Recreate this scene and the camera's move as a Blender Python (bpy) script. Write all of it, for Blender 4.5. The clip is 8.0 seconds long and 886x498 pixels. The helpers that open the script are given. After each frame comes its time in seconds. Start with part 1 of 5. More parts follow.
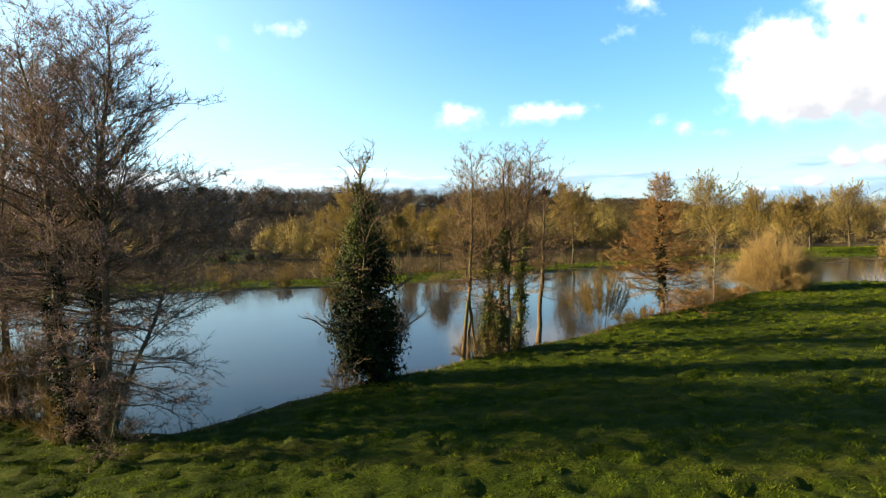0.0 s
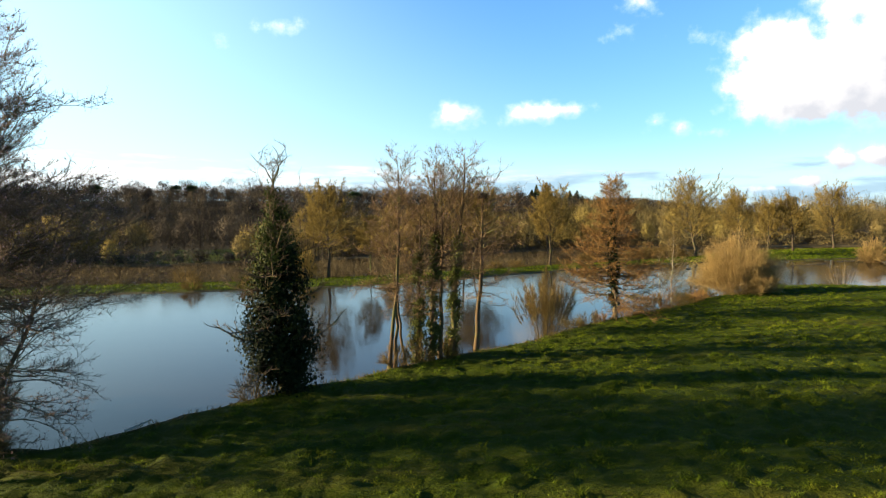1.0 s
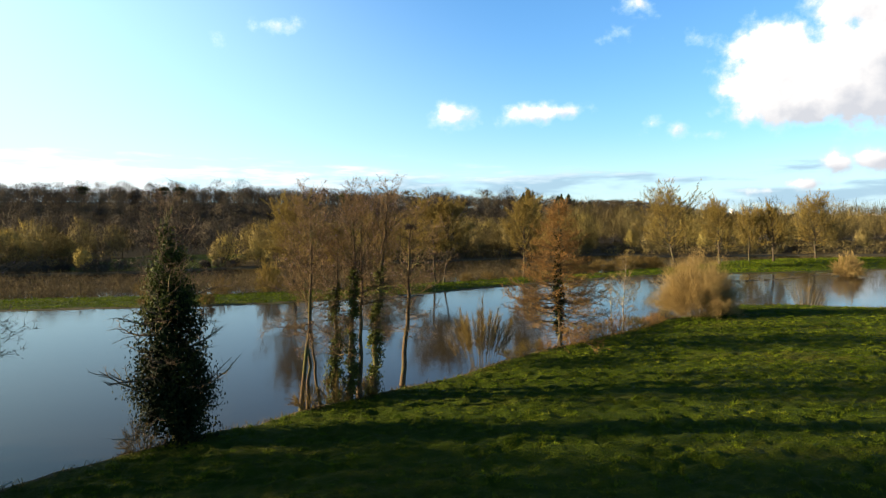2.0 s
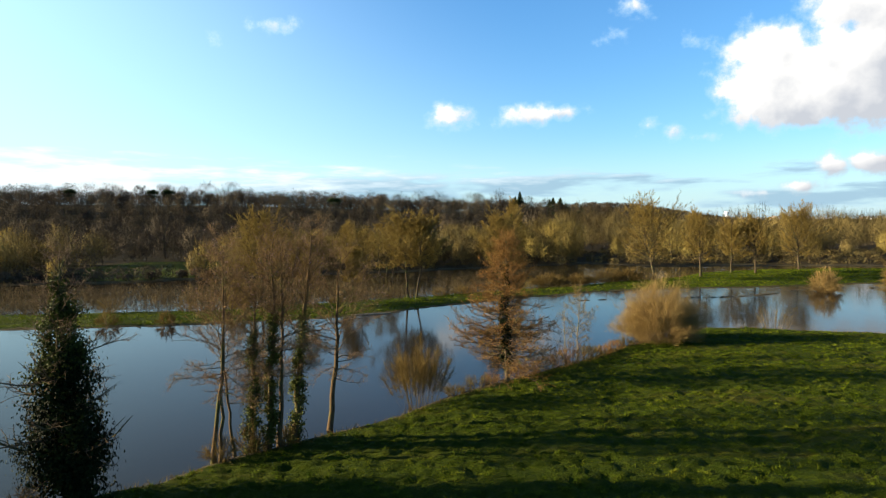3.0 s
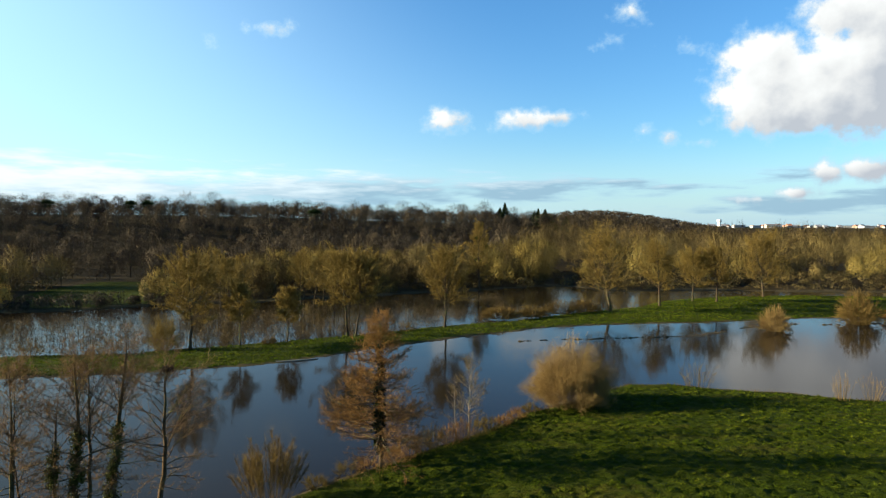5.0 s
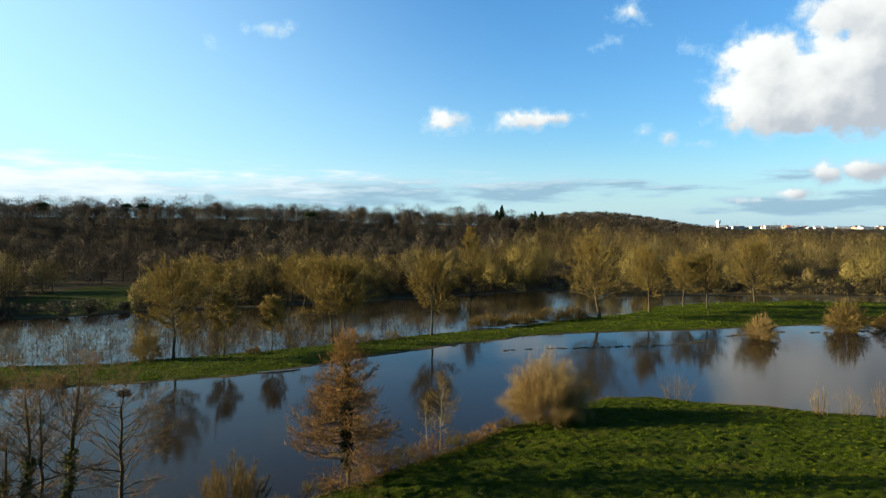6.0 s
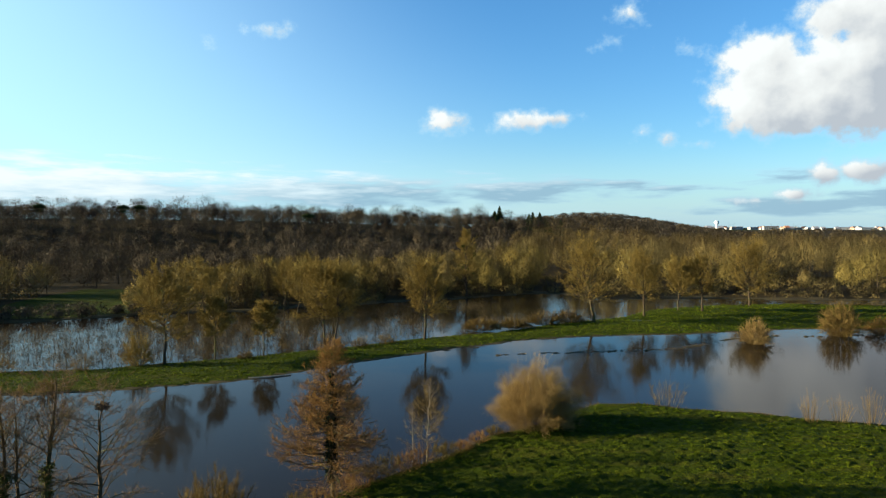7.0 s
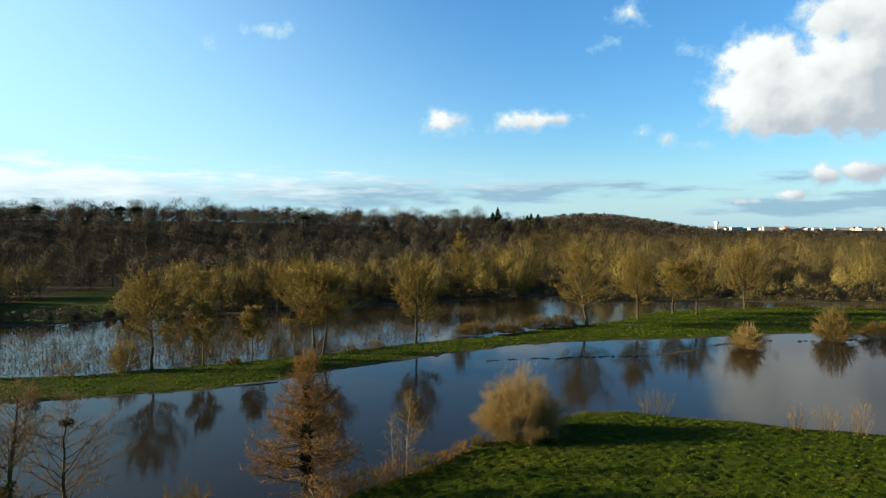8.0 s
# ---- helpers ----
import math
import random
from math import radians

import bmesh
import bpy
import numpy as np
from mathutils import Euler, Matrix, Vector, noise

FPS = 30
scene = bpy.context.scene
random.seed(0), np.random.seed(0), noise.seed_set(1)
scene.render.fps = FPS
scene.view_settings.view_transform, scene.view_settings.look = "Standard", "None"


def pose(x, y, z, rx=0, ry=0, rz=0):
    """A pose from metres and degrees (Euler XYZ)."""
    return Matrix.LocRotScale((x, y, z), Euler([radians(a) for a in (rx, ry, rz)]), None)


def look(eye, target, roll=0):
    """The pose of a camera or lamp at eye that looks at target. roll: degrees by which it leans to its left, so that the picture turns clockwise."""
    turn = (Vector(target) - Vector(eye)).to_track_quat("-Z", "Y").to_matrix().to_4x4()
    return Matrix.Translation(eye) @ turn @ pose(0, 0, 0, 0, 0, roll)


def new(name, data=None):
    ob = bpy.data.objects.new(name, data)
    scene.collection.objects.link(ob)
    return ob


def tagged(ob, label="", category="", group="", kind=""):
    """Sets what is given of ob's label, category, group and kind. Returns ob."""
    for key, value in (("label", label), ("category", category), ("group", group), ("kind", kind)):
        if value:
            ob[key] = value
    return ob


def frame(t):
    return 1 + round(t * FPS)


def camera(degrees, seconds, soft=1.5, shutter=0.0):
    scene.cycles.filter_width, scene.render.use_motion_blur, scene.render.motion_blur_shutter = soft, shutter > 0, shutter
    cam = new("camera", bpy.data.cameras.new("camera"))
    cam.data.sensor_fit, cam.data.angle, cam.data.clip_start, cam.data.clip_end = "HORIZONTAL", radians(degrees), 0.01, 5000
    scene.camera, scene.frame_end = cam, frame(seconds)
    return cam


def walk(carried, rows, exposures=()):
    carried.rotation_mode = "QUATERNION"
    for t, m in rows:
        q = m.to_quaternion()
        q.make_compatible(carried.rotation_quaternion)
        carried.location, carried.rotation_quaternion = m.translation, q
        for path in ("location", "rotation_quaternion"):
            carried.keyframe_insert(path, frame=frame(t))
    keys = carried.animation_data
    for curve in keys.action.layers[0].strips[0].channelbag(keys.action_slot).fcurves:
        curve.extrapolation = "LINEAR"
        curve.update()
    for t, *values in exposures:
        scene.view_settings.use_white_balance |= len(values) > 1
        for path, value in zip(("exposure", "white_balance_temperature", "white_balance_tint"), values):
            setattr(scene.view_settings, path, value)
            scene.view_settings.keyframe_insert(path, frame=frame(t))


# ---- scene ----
cam = camera(68.7, 8.0, soft=1.25)
PATH = [
    (0, (-0.191, -0.01, 7.307), (-0.174, 1.989, 7.238), -1.1),
    (0.5, (1.595, 0.308, 7.412), (1.617, 2.307, 7.34), -1.0),
    (1, (3.573, 0.857, 7.569), (3.598, 2.856, 7.496), -0.9),
    (1.5, (5.754, 1.461, 8.411), (5.783, 3.46, 8.338), -0.7),
    (3, (11.668, 3.292, 11.62), (11.713, 5.29, 11.548), -0.3),
    (3.5, (13.79, 3.881, 13.011), (13.837, 5.879, 12.941), -0.2),
    (4, (16.038, 4.398, 14.344), (16.087, 6.396, 14.275), -0.1),
    (4.5, (18.154, 4.946, 15.656), (18.206, 6.944, 15.59), 0.1),
    (5, (20.477, 5.148, 16.914), (20.533, 7.146, 16.852), 0.1),
    (6.5, (23.192, 5.349, 18.48), (23.248, 7.348, 18.42), 0.1),
    (7, (23.735, 5.493, 18.793), (23.794, 7.491, 18.734), 0.1),
    (7.5, (24.578, 5.775, 19.147), (24.635, 7.773, 19.089), 0.1),
    (8, (25.348, 6.041, 19.477), (25.406, 8.04, 19.419), 0.1),
]
walk(cam, [(t, look(eye, target, roll)) for t, eye, target, roll in PATH],
     exposures=[(0.0, 2.62, 6650, 10), (1.5, 2.47, 6650, 10), (3.0, 2.25, 6450, 8), (4.5, 2.1, 6300, 6), (8.0, 2.0, 6200, 3)])
# ---------- world, sun ----------
SUN_AZ, SUN_EL = -88.0, 14.5      # degrees from straight ahead (left is minus), and above the horizon
world = bpy.data.worlds.new("sky")
scene.world = world
world.use_nodes = True
wn, wl = world.node_tree.nodes, world.node_tree.links
sky = wn.new("ShaderNodeTexSky")
sky.sky_type = "NISHITA"
sky.sun_disc = False
sky.sun_elevation, sky.sun_rotation = radians(SUN_EL), radians(SUN_AZ)
sky.air_density, sky.dust_density, sky.ozone_density = 1.0, 1.1, 2.5
wn["Background"].inputs["Strength"].default_value = 0.052
tint = wn.new("ShaderNodeHueSaturation")
tint.inputs["Saturation"].default_value = 1.2
wl.new(sky.outputs["Color"], tint.inputs["Color"])
air = wn.new("ShaderNodeMix")
air.data_type, air.blend_type = "RGBA", "MULTIPLY"
air.inputs[0].default_value, air.inputs[7].default_value = 1.0, (0.88, 1.06, 1.20, 1)
wl.new(tint.outputs["Color"], air.inputs[6])
wl.new(air.outputs[2], wn["Background"].inputs["Color"])

sun = new("sun", bpy.data.lights.new("sun", "SUN"))
sun.data.energy, sun.data.angle, sun.data.color = 5.0, radians(0.6), (1.0, 0.82, 0.55)
ca, sa, ce, se = math.cos(radians(SUN_AZ)), math.sin(radians(SUN_AZ)), math.cos(radians(SUN_EL)), math.sin(radians(SUN_EL))
TO_SUN = Vector((sa * ce, ca * ce, se))
sun.matrix_world = look(TO_SUN * 300, (0, 0, 0))


# ---------- materials ----------
def nodes_of(name, rough=0.8, gloss=0.03):
    m = bpy.data.materials.new(name)
    m.use_nodes = True
    n, l = m.node_tree.nodes, m.node_tree.links
    p = n["Principled BSDF"]
    p.inputs["Roughness"].default_value = rough
    p.inputs["Specular IOR Level"].default_value = gloss
    return m, n, l, p


def ramp(n, l, fac, stops):
    r = n.new("ShaderNodeValToRGB")
    while len(r.color_ramp.elements) < len(stops):
        r.color_ramp.elements.new(0.5)
    for e, (at, c) in zip(r.color_ramp.elements, stops):
        e.position, e.color = at, (*c, 1)
    l.new(fac, r.inputs[0])
    return r.outputs[0]


def noise_tex(n, l, scale, detail=3.0, rough=0.55, stretch=None):
    co = n.new("ShaderNodeNewGeometry").outputs["Position"]
    if stretch:
        mp = n.new("ShaderNodeMapping")
        mp.inputs["Scale"].default_value = stretch
        l.new(co, mp.inputs[0])
        co = mp.outputs[0]
    t = n.new("ShaderNodeTexNoise")
    t.inputs["Scale"].default_value, t.inputs["Detail"].default_value, t.inputs["Roughness"].default_value = scale, detail, rough
    l.new(co, t.inputs["Vector"])
    return t.outputs[0]


def mix(n, l, fac, a, b, kind="MIX"):
    m = n.new("ShaderNodeMix")
    m.data_type, m.blend_type = "RGBA", kind
    for v, i in ((fac, 0), (a, 6), (b, 7)):
        if isinstance(v, (int, float)):
            m.inputs[i].default_value = v
        elif isinstance(v, tuple):
            m.inputs[i].default_value = (*v, 1)
        else:
            l.new(v, m.inputs[i])
    return m.outputs[2]


def bump(n, l, p, height, strength, dist):
    b = n.new("ShaderNodeBump")
    b.inputs["Strength"].default_value, b.inputs["Distance"].default_value = strength, dist
    l.new(height, b.inputs["Height"])
    l.new(b.outputs[0], p.inputs["Normal"])


def island_random(n):
    return n.new("ShaderNodeNewGeometry").outputs["Random Per Island"]


def earth(name, stops_small, stops_large, small=1.4, large=0.11, relief=0.12, rows=None):
    m, n, l, p = nodes_of(name, 0.9)
    a = ramp(n, l, noise_tex(n, l, small, 6, 0.65), stops_small)
    b = ramp(n, l, noise_tex(n, l, large, 5, 0.65, rows), stops_large)
    l.new(mix(n, l, 0.5, a, b), p.inputs["Base Color"])
    bump(n, l, p, noise_tex(n, l, small, 6, 0.7, (1, 1.6, 1)), 1.0, relief)
    return m


def strands(name, colours, patch=0.09, spread=0.6, rough=0.85, through_light=0.0, tone=False, rows=False):
    """Bark, twigs, blades and leaves: one colour range, varied piece by piece and from patch to patch."""
    m, n, l, p = nodes_of(name, rough)
    a = ramp(n, l, island_random(n), [(i / max(1, len(colours) - 1), c) for i, c in enumerate(colours)])
    b = ramp(n, l, noise_tex(n, l, patch, 3, 0.6), [(0.3, tuple(0.55 * v for v in colours[0])), (0.7, colours[-1])])
    c = mix(n, l, spread, a, b)
    if rows:
        c = mix(n, l, 1.0, c, ramp(n, l, noise_tex(n, l, 0.85, 4, 0.65, (0.3, 1.5, 1)), [(0.36, (0.4, 0.48, 0.4)), (0.5, (1.0, 1.0, 1.0)), (0.68, (1.55, 1.32, 1.3))]), "MULTIPLY")
    if tone:
        at = n.new("ShaderNodeAttribute")
        at.attribute_name = "tone"
        c = mix(n, l, 1.0, c, ramp(n, l, at.outputs["Fac"], [(0.0, (0.42, 0.38, 0.38)), (0.5, (0.9, 0.9, 0.85)), (1.0, (1.45, 1.36, 1.15))]), "MULTIPLY")
    l.new(c, p.inputs["Base Color"])
    if through_light:
        tr = n.new("ShaderNodeBsdfTranslucent")
        l.new(c, tr.inputs["Color"])
        ms = n.new("ShaderNodeMixShader")
        ms.inputs[0].default_value = through_light
        l.new(p.outputs[0], ms.inputs[1])
        l.new(tr.outputs[0], ms.inputs[2])
        l.new(ms.outputs[0], n["Material Output"].inputs["Surface"])
    return m


def bark(name, dark, light, moss=(0.06, 0.08, 0.02)):
    m, n, l, p = nodes_of(name, 0.9)
    a = ramp(n, l, noise_tex(n, l, 5.0, 6, 0.7, (3, 3, 0.6)), [(0.3, dark), (0.7, light)])
    f = ramp(n, l, noise_tex(n, l, 0.9, 3, 0.6), [(0.5, (0, 0, 0)), (0.72, (0.7, 0.7, 0.7))])
    l.new(mix(n, l, f, a, moss), p.inputs["Base Color"])
    bump(n, l, p, noise_tex(n, l, 12.0, 5, 0.7, (3, 3, 0.5)), 0.7, 0.03)
    return m


MEADOW = earth("meadow_grass", [(0.3, (0.008, 0.014, 0.0006)), (0.55, (0.021, 0.030, 0.0012)), (0.75, (0.045, 0.045, 0.005))],
               [(0.3, (0.010, 0.018, 0.0008)), (0.52, (0.021, 0.030, 0.0014)), (0.72, (0.055, 0.044, 0.008))], 1.9, 0.22, 0.35, (0.35, 1.5, 1))
MUD = earth("bank_mud", [(0.3, (0.02, 0.015, 0.009)), (0.7, (0.07, 0.054, 0.03))], [(0.3, (0.026, 0.025, 0.011)), (0.7, (0.06, 0.052, 0.025))], 2.5, 0.4, 0.08)
WOODFLOOR = earth("woodland_floor", [(0.3, (0.01, 0.007, 0.003)), (0.7, (0.035, 0.024, 0.01))], [(0.3, (0.014, 0.013, 0.004)), (0.7, (0.03, 0.021, 0.009))], 0.6, 0.05, 0.2)
GRASS = strands("grass_blades", [(0.0232, 0.0488, 0.0008), (0.0416, 0.0736, 0.0016), (0.0608, 0.092, 0.0032), (0.075, 0.08, 0.008)], 0.3, 0.5, 0.75, 0.25, rows=True)
DEAD = strands("dead_grass", [(0.0478, 0.0331, 0.00829), (0.0765, 0.0548, 0.014), (0.105, 0.0778, 0.0229)], 0.5, 0.4, 0.8, 0.3)
BARK_DARK = bark("alder_bark", (0.0263, 0.0188, 0.0112), (0.105, 0.075, 0.045))
BARK_WARM = bark("brown_alder_bark", (0.024, 0.016, 0.0088), (0.104, 0.068, 0.036))
BARK_FAR = bark("willow_bark", (0.0176, 0.0128, 0.0088), (0.06, 0.044, 0.0288))
BARK_PALE = bark("pale_bark", (0.06, 0.046, 0.032), (0.23, 0.185, 0.13))
TWIG_ALDER = strands("alder_twigs", [(0.068, 0.0467, 0.0306), (0.106, 0.0731, 0.0476), (0.145, 0.102, 0.068)], 0.4, 0.3, 0.85, 0.25)
TWIG_WARM = strands("brown_alder_twigs", [(0.0727, 0.0459, 0.0214), (0.119, 0.0765, 0.0352), (0.161, 0.107, 0.052)], 0.4, 0.3, 0.85, 0.25)
TWIG_CONES = strands("alder_catkins", [(0.11, 0.075, 0.085), (0.17, 0.115, 0.125), (0.22, 0.15, 0.155)], 0.4, 0.3, 0.8, 0.25)
TWIG_RUST = strands("rust_twigs", [(0.0864, 0.0449, 0.0129), (0.143, 0.0748, 0.0218), (0.181, 0.103, 0.0347)], 0.4, 0.3, 0.8, 0.25)
TWIG_STRAW = strands("willow_stems", [(0.128, 0.08, 0.0272), (0.188, 0.124, 0.044), (0.24, 0.168, 0.064)], 0.5, 0.3, 0.75, 0.2)
TWIG_OLIVE = strands("willow_twigs", [(0.0935, 0.0638, 0.0161), (0.136, 0.0952, 0.0238), (0.183, 0.132, 0.0357)], 0.1, 0.4, 0.8, 0.2)
TWIG_BROWN = strands("bare_twigs", [(0.0585, 0.0387, 0.0117), (0.099, 0.0657, 0.0198), (0.1395, 0.0954, 0.0306)], 0.1, 0.4, 0.8, 0.2)
TWIG_GREY = strands("hill_twigs", [(0.0349, 0.0292, 0.0233), (0.0468, 0.0394, 0.0306), (0.0601, 0.051, 0.0386)], 0.05, 0.45, 0.9, 0.12, tone=True)
TWIG_PLAIN = strands("plain_wood_twigs", [(0.062, 0.048, 0.022), (0.085, 0.066, 0.03), (0.108, 0.084, 0.038)], 0.05, 0.45, 0.9, 0.2, tone=True)
TWIG_SCRUB = strands("scrub_twigs", [(0.045, 0.034, 0.018), (0.07, 0.053, 0.028), (0.095, 0.073, 0.038)], 0.1, 0.4, 0.85, 0.2)
TWIG_WOOD = strands("valley_twigs", [(0.0734, 0.0591, 0.0251), (0.1, 0.0796, 0.0342), (0.126, 0.102, 0.0441)], 0.05, 0.45, 0.9, 0.18, tone=True)
TWIG_GOLD = strands("golden_twigs", [(0.108, 0.0846, 0.0256), (0.139, 0.11, 0.0342), (0.174, 0.139, 0.0445)], 0.05, 0.45, 0.9, 0.18, tone=True)
# ivy in three tones: near-black with shade mixed in, two lightened as sunlit
IVY_SHADED = strands("ivy_leaves_shaded", [(0.00238, 0.00476, 0.00119), (0.00535, 0.00952, 0.00238), (0.0119, 0.0173, 0.00476)], 1.2, 0.25, 0.6, 0.15)
IVY_SUN = strands("ivy_leaves_sunlit", [(0.0165, 0.0225, 0.00375), (0.0413, 0.0488, 0.009), (0.075, 0.0788, 0.018)], 1.2, 0.25, 0.6, 0.15)
IVY_MID = strands("ivy_leaves_part_lit", [(0.01, 0.016, 0.003), (0.026, 0.035, 0.006), (0.052, 0.058, 0.012)], 1.2, 0.25, 0.6, 0.15)
CONIFER = strands("conifer_needles", [(0.012, 0.022, 0.010), (0.025, 0.04, 0.016), (0.04, 0.055, 0.02)], 0.3, 0.3)


def water_material():
    m, n, l, p = nodes_of("flood_water", 0.06)
    p.inputs["IOR"].default_value = 1.15
    p.inputs["Specular IOR Level"].default_value = 0.5
    p.inputs["Specular Tint"].default_value = (0.40, 0.44, 0.48, 1)
    c = ramp(n, l, noise_tex(n, l, 0.03, 3), [(0.3, (0.007, 0.0055, 0.0035)), (0.7, (0.014, 0.011, 0.007))])
    l.new(c, p.inputs["Base Color"])
    h = mix(n, l, 0.5, noise_tex(n, l, 1.6, 3, 0.5, (1, 2.2, 1)), noise_tex(n, l, 0.25, 2, 0.5, (1, 2.5, 1)))
    bump(n, l, p, h, 0.14, 0.06)
    return m


WATER = water_material()


def plain(name, colour, rough=0.7, vary=0.15):
    m, n, l, p = nodes_of(name, rough)
    c = ramp(n, l, noise_tex(n, l, 0.5, 4), [(0.3, tuple(v * (1 - vary) for v in colour)), (0.7, tuple(min(1, v * (1 + vary)) for v in colour))])
    l.new(c, p.inputs["Base Color"])
    return m


RENDER_WHITE = plain("pale_render", (0.31, 0.30, 0.29))
RENDER_TAN = plain("tan_render", (0.30, 0.25, 0.20))
ROOF_GREY = plain("grey_roofing", (0.22, 0.22, 0.24))
ROOF_RED = plain("clay_roofing", (0.30, 0.14, 0.09))
GLASS_DARK = plain("dark_glass", (0.05, 0.06, 0.07), 0.2)
CONCRETE = plain("white_concrete", (0.75, 0.74, 0.72))
NEST = plain("stick_nest", (0.05, 0.038, 0.028), 0.95, 0.4)
LOG = bark("weathered_wood", (0.14, 0.12, 0.09), (0.36, 0.32, 0.26), (0.12, 0.11, 0.06))


# ---------- geometry helpers ----------
class Geo:
    """Gathers triangles: tapered tubes, blades and leaves."""

    def __init__(self):
        self.v, self.f, self.n = [], [], 0

    def add(self, v, f):
        self.v.append(np.asarray(v, float).reshape(-1, 3))
        self.f.append(np.asarray(f, int).reshape(-1, 3) + self.n)
        self.n += len(self.v[-1])

    def tube(self, pts, radii, sides=5):
        pts, radii = np.asarray(pts, float), np.asarray(radii, float)
        k = len(pts)
        t = np.gradient(pts, axis=0)
        t /= np.linalg.norm(t, axis=1)[:, None] + 1e-9
        ref = np.array((1.0, 0.2, 0.1)) if abs(t[0][2]) > 0.7 else np.array((0.1, 0.2, 1.0))
        a = np.cross(t, ref)
        a /= np.linalg.norm(a, axis=1)[:, None] + 1e-9
        b = np.cross(t, a)
        ang = np.arange(sides) * 2 * math.pi / sides
        v = pts[:, None] + radii[:, None, None] * (np.cos(ang)[None, :, None] * a[:, None] + np.sin(ang)[None, :, None] * b[:, None])
        i, j = np.meshgrid(np.arange(k - 1), np.arange(sides), indexing="ij")
        p0, p1 = i * sides + j, i * sides + (j + 1) % sides
        p2, p3 = p0 + sides, p1 + sides
        f = np.concatenate((np.stack((p0, p1, p3), -1).reshape(-1, 3), np.stack((p0, p3, p2), -1).reshape(-1, 3)))
        self.add(v.reshape(-1, 3), f)

    def blades(self, base, way, length, width, rng, facing=None):
        base, way = np.asarray(base, float), np.asarray(way, float)
        way = way / (np.linalg.norm(way, axis=1)[:, None] + 1e-9)
        side = np.cross(way, rng.normal(size=base.shape) if facing is None else facing)
        side /= np.linalg.norm(side, axis=1)[:, None] + 1e-9
        length, width = np.broadcast_to(length, len(base))[:, None], np.broadcast_to(width, len(base))[:, None]
        v = np.stack((base - side * width / 2, base + side * width / 2, base + way * length), 1)
        self.add(v.reshape(-1, 3), np.arange(3 * len(base)).reshape(-1, 3))

    def leaves(self, at, normal, size, rng):
        """Four-cornered leaves, each folded a little along its middle."""
        at, normal = np.asarray(at, float), np.asarray(normal, float)
        normal = normal / (np.linalg.norm(normal, axis=1)[:, None] + 1e-9)
        a = np.cross(normal, rng.normal(size=at.shape))
        a /= np.linalg.norm(a, axis=1)[:, None] + 1e-9
        b = np.cross(normal, a)
        s = np.broadcast_to(size, len(at))[:, None]
        v = np.stack((at - a * s, at - b * s * 0.8 + normal * s * 0.25, at + a * s, at + b * s * 0.8 + normal * s * 0.25), 1).reshape(-1, 3)
        k = np.arange(len(at))[:, None] * 4
        self.add(v, np.concatenate((k + np.array((0, 1, 2)), k + np.array((0, 2, 3)))))

    def mesh(self, name, material, smooth=False):
        v, f = np.concatenate(self.v), np.concatenate(self.f)
        me = bpy.data.meshes.new(name)
        me.vertices.add(len(v))
        me.vertices.foreach_set("co", v.ravel())
        me.loops.add(3 * len(f))
        me.loops.foreach_set("vertex_index", f.ravel())
        me.polygons.add(len(f))
        me.polygons.foreach_set("loop_start", np.arange(0, 3 * len(f), 3))
        me.polygons.foreach_set("use_smooth", np.full(len(f), smooth))
        me.update(calc_edges=True)
        me.materials.append(material)
        return me


def part(name, shape, material, parent, label="", smooth=False):
    """One mesh object under a thing or a part; shape is a Geo or a bmesh."""
    if isinstance(shape, Geo):
        me = shape.mesh(name, material, smooth)
    else:
        me = bpy.data.meshes.new(name)
        shape.to_mesh(me)
        shape.free()
        me.materials.append(material)
    ob = new(name, me)
    ob.parent = parent
    if label:
        ob["label"] = label
    return ob


def thing(name, at, label, category, group="", kind=""):
    ob = new(name)
    ob.empty_display_size = 0.3
    ob.location = at
    return tagged(ob, label, category, group, kind)


def unit(v):
    return v / (np.linalg.norm(v) + 1e-9)


def smooth(a, b, x):
    t = np.clip((x - a) / (b - a), 0, 1)
    return t * t * (3 - 2 * t)


# ---------- the lie of the land ----------
BANK = [(-400, 130), (-120, 52), (-60, 34), (-30, 28.5), (-17.8, 25.8), (-12, 23.2), (-9.8, 22.9), (-8.3, 24.4), (-6.5, 26.8), (-4.7, 29.1), (-2.4, 31.3),
        (-0.5, 32.5), (0.8, 34.3), (5.4, 38.5), (9.6, 42.2), (12.8, 46.2), (17.8, 51.4), (21.5, 55), (24, 57.2), (27.2, 60.2), (29.5, 63.6), (34, 66.6),
        (38.5, 71.3), (42.3, 74.2), (47, 74.4), (50.8, 72.3), (57, 70.6), (62.6, 67.9), (69.2, 65.8), (80, 62), (110, 52), (200, 30), (500, 0), (4600, -100),
        (4600, -600), (-4600, -600), (-4600, 130)]
ISLAND = [(-160, 66), (-90, 72), (-45, 77), (-30, 78.5), (-22, 79.5), (-14.9, 81), (-5.2, 84), (0.3, 86), (6.9, 90.6), (12.7, 96.3), (21, 102), (27, 107),
          (32.6, 109.8), (39.6, 114.7), (50, 118.4), (60.5, 120), (71, 121), (81.7, 123.7), (95, 126.7), (113, 126.3), (150, 124), (300, 116), (300, 200),
          (138, 164), (118, 168), (95, 165), (78, 157), (66, 143.5), (55, 137), (47, 131.5), (37.6, 123.5), (30, 120.5), (20.5, 115.5), (12, 109.5), (4, 105),
          (-3.4, 101), (-13.6, 96.5), (-21, 93), (-30, 92), (-60, 88), (-90, 84), (-160, 76)]
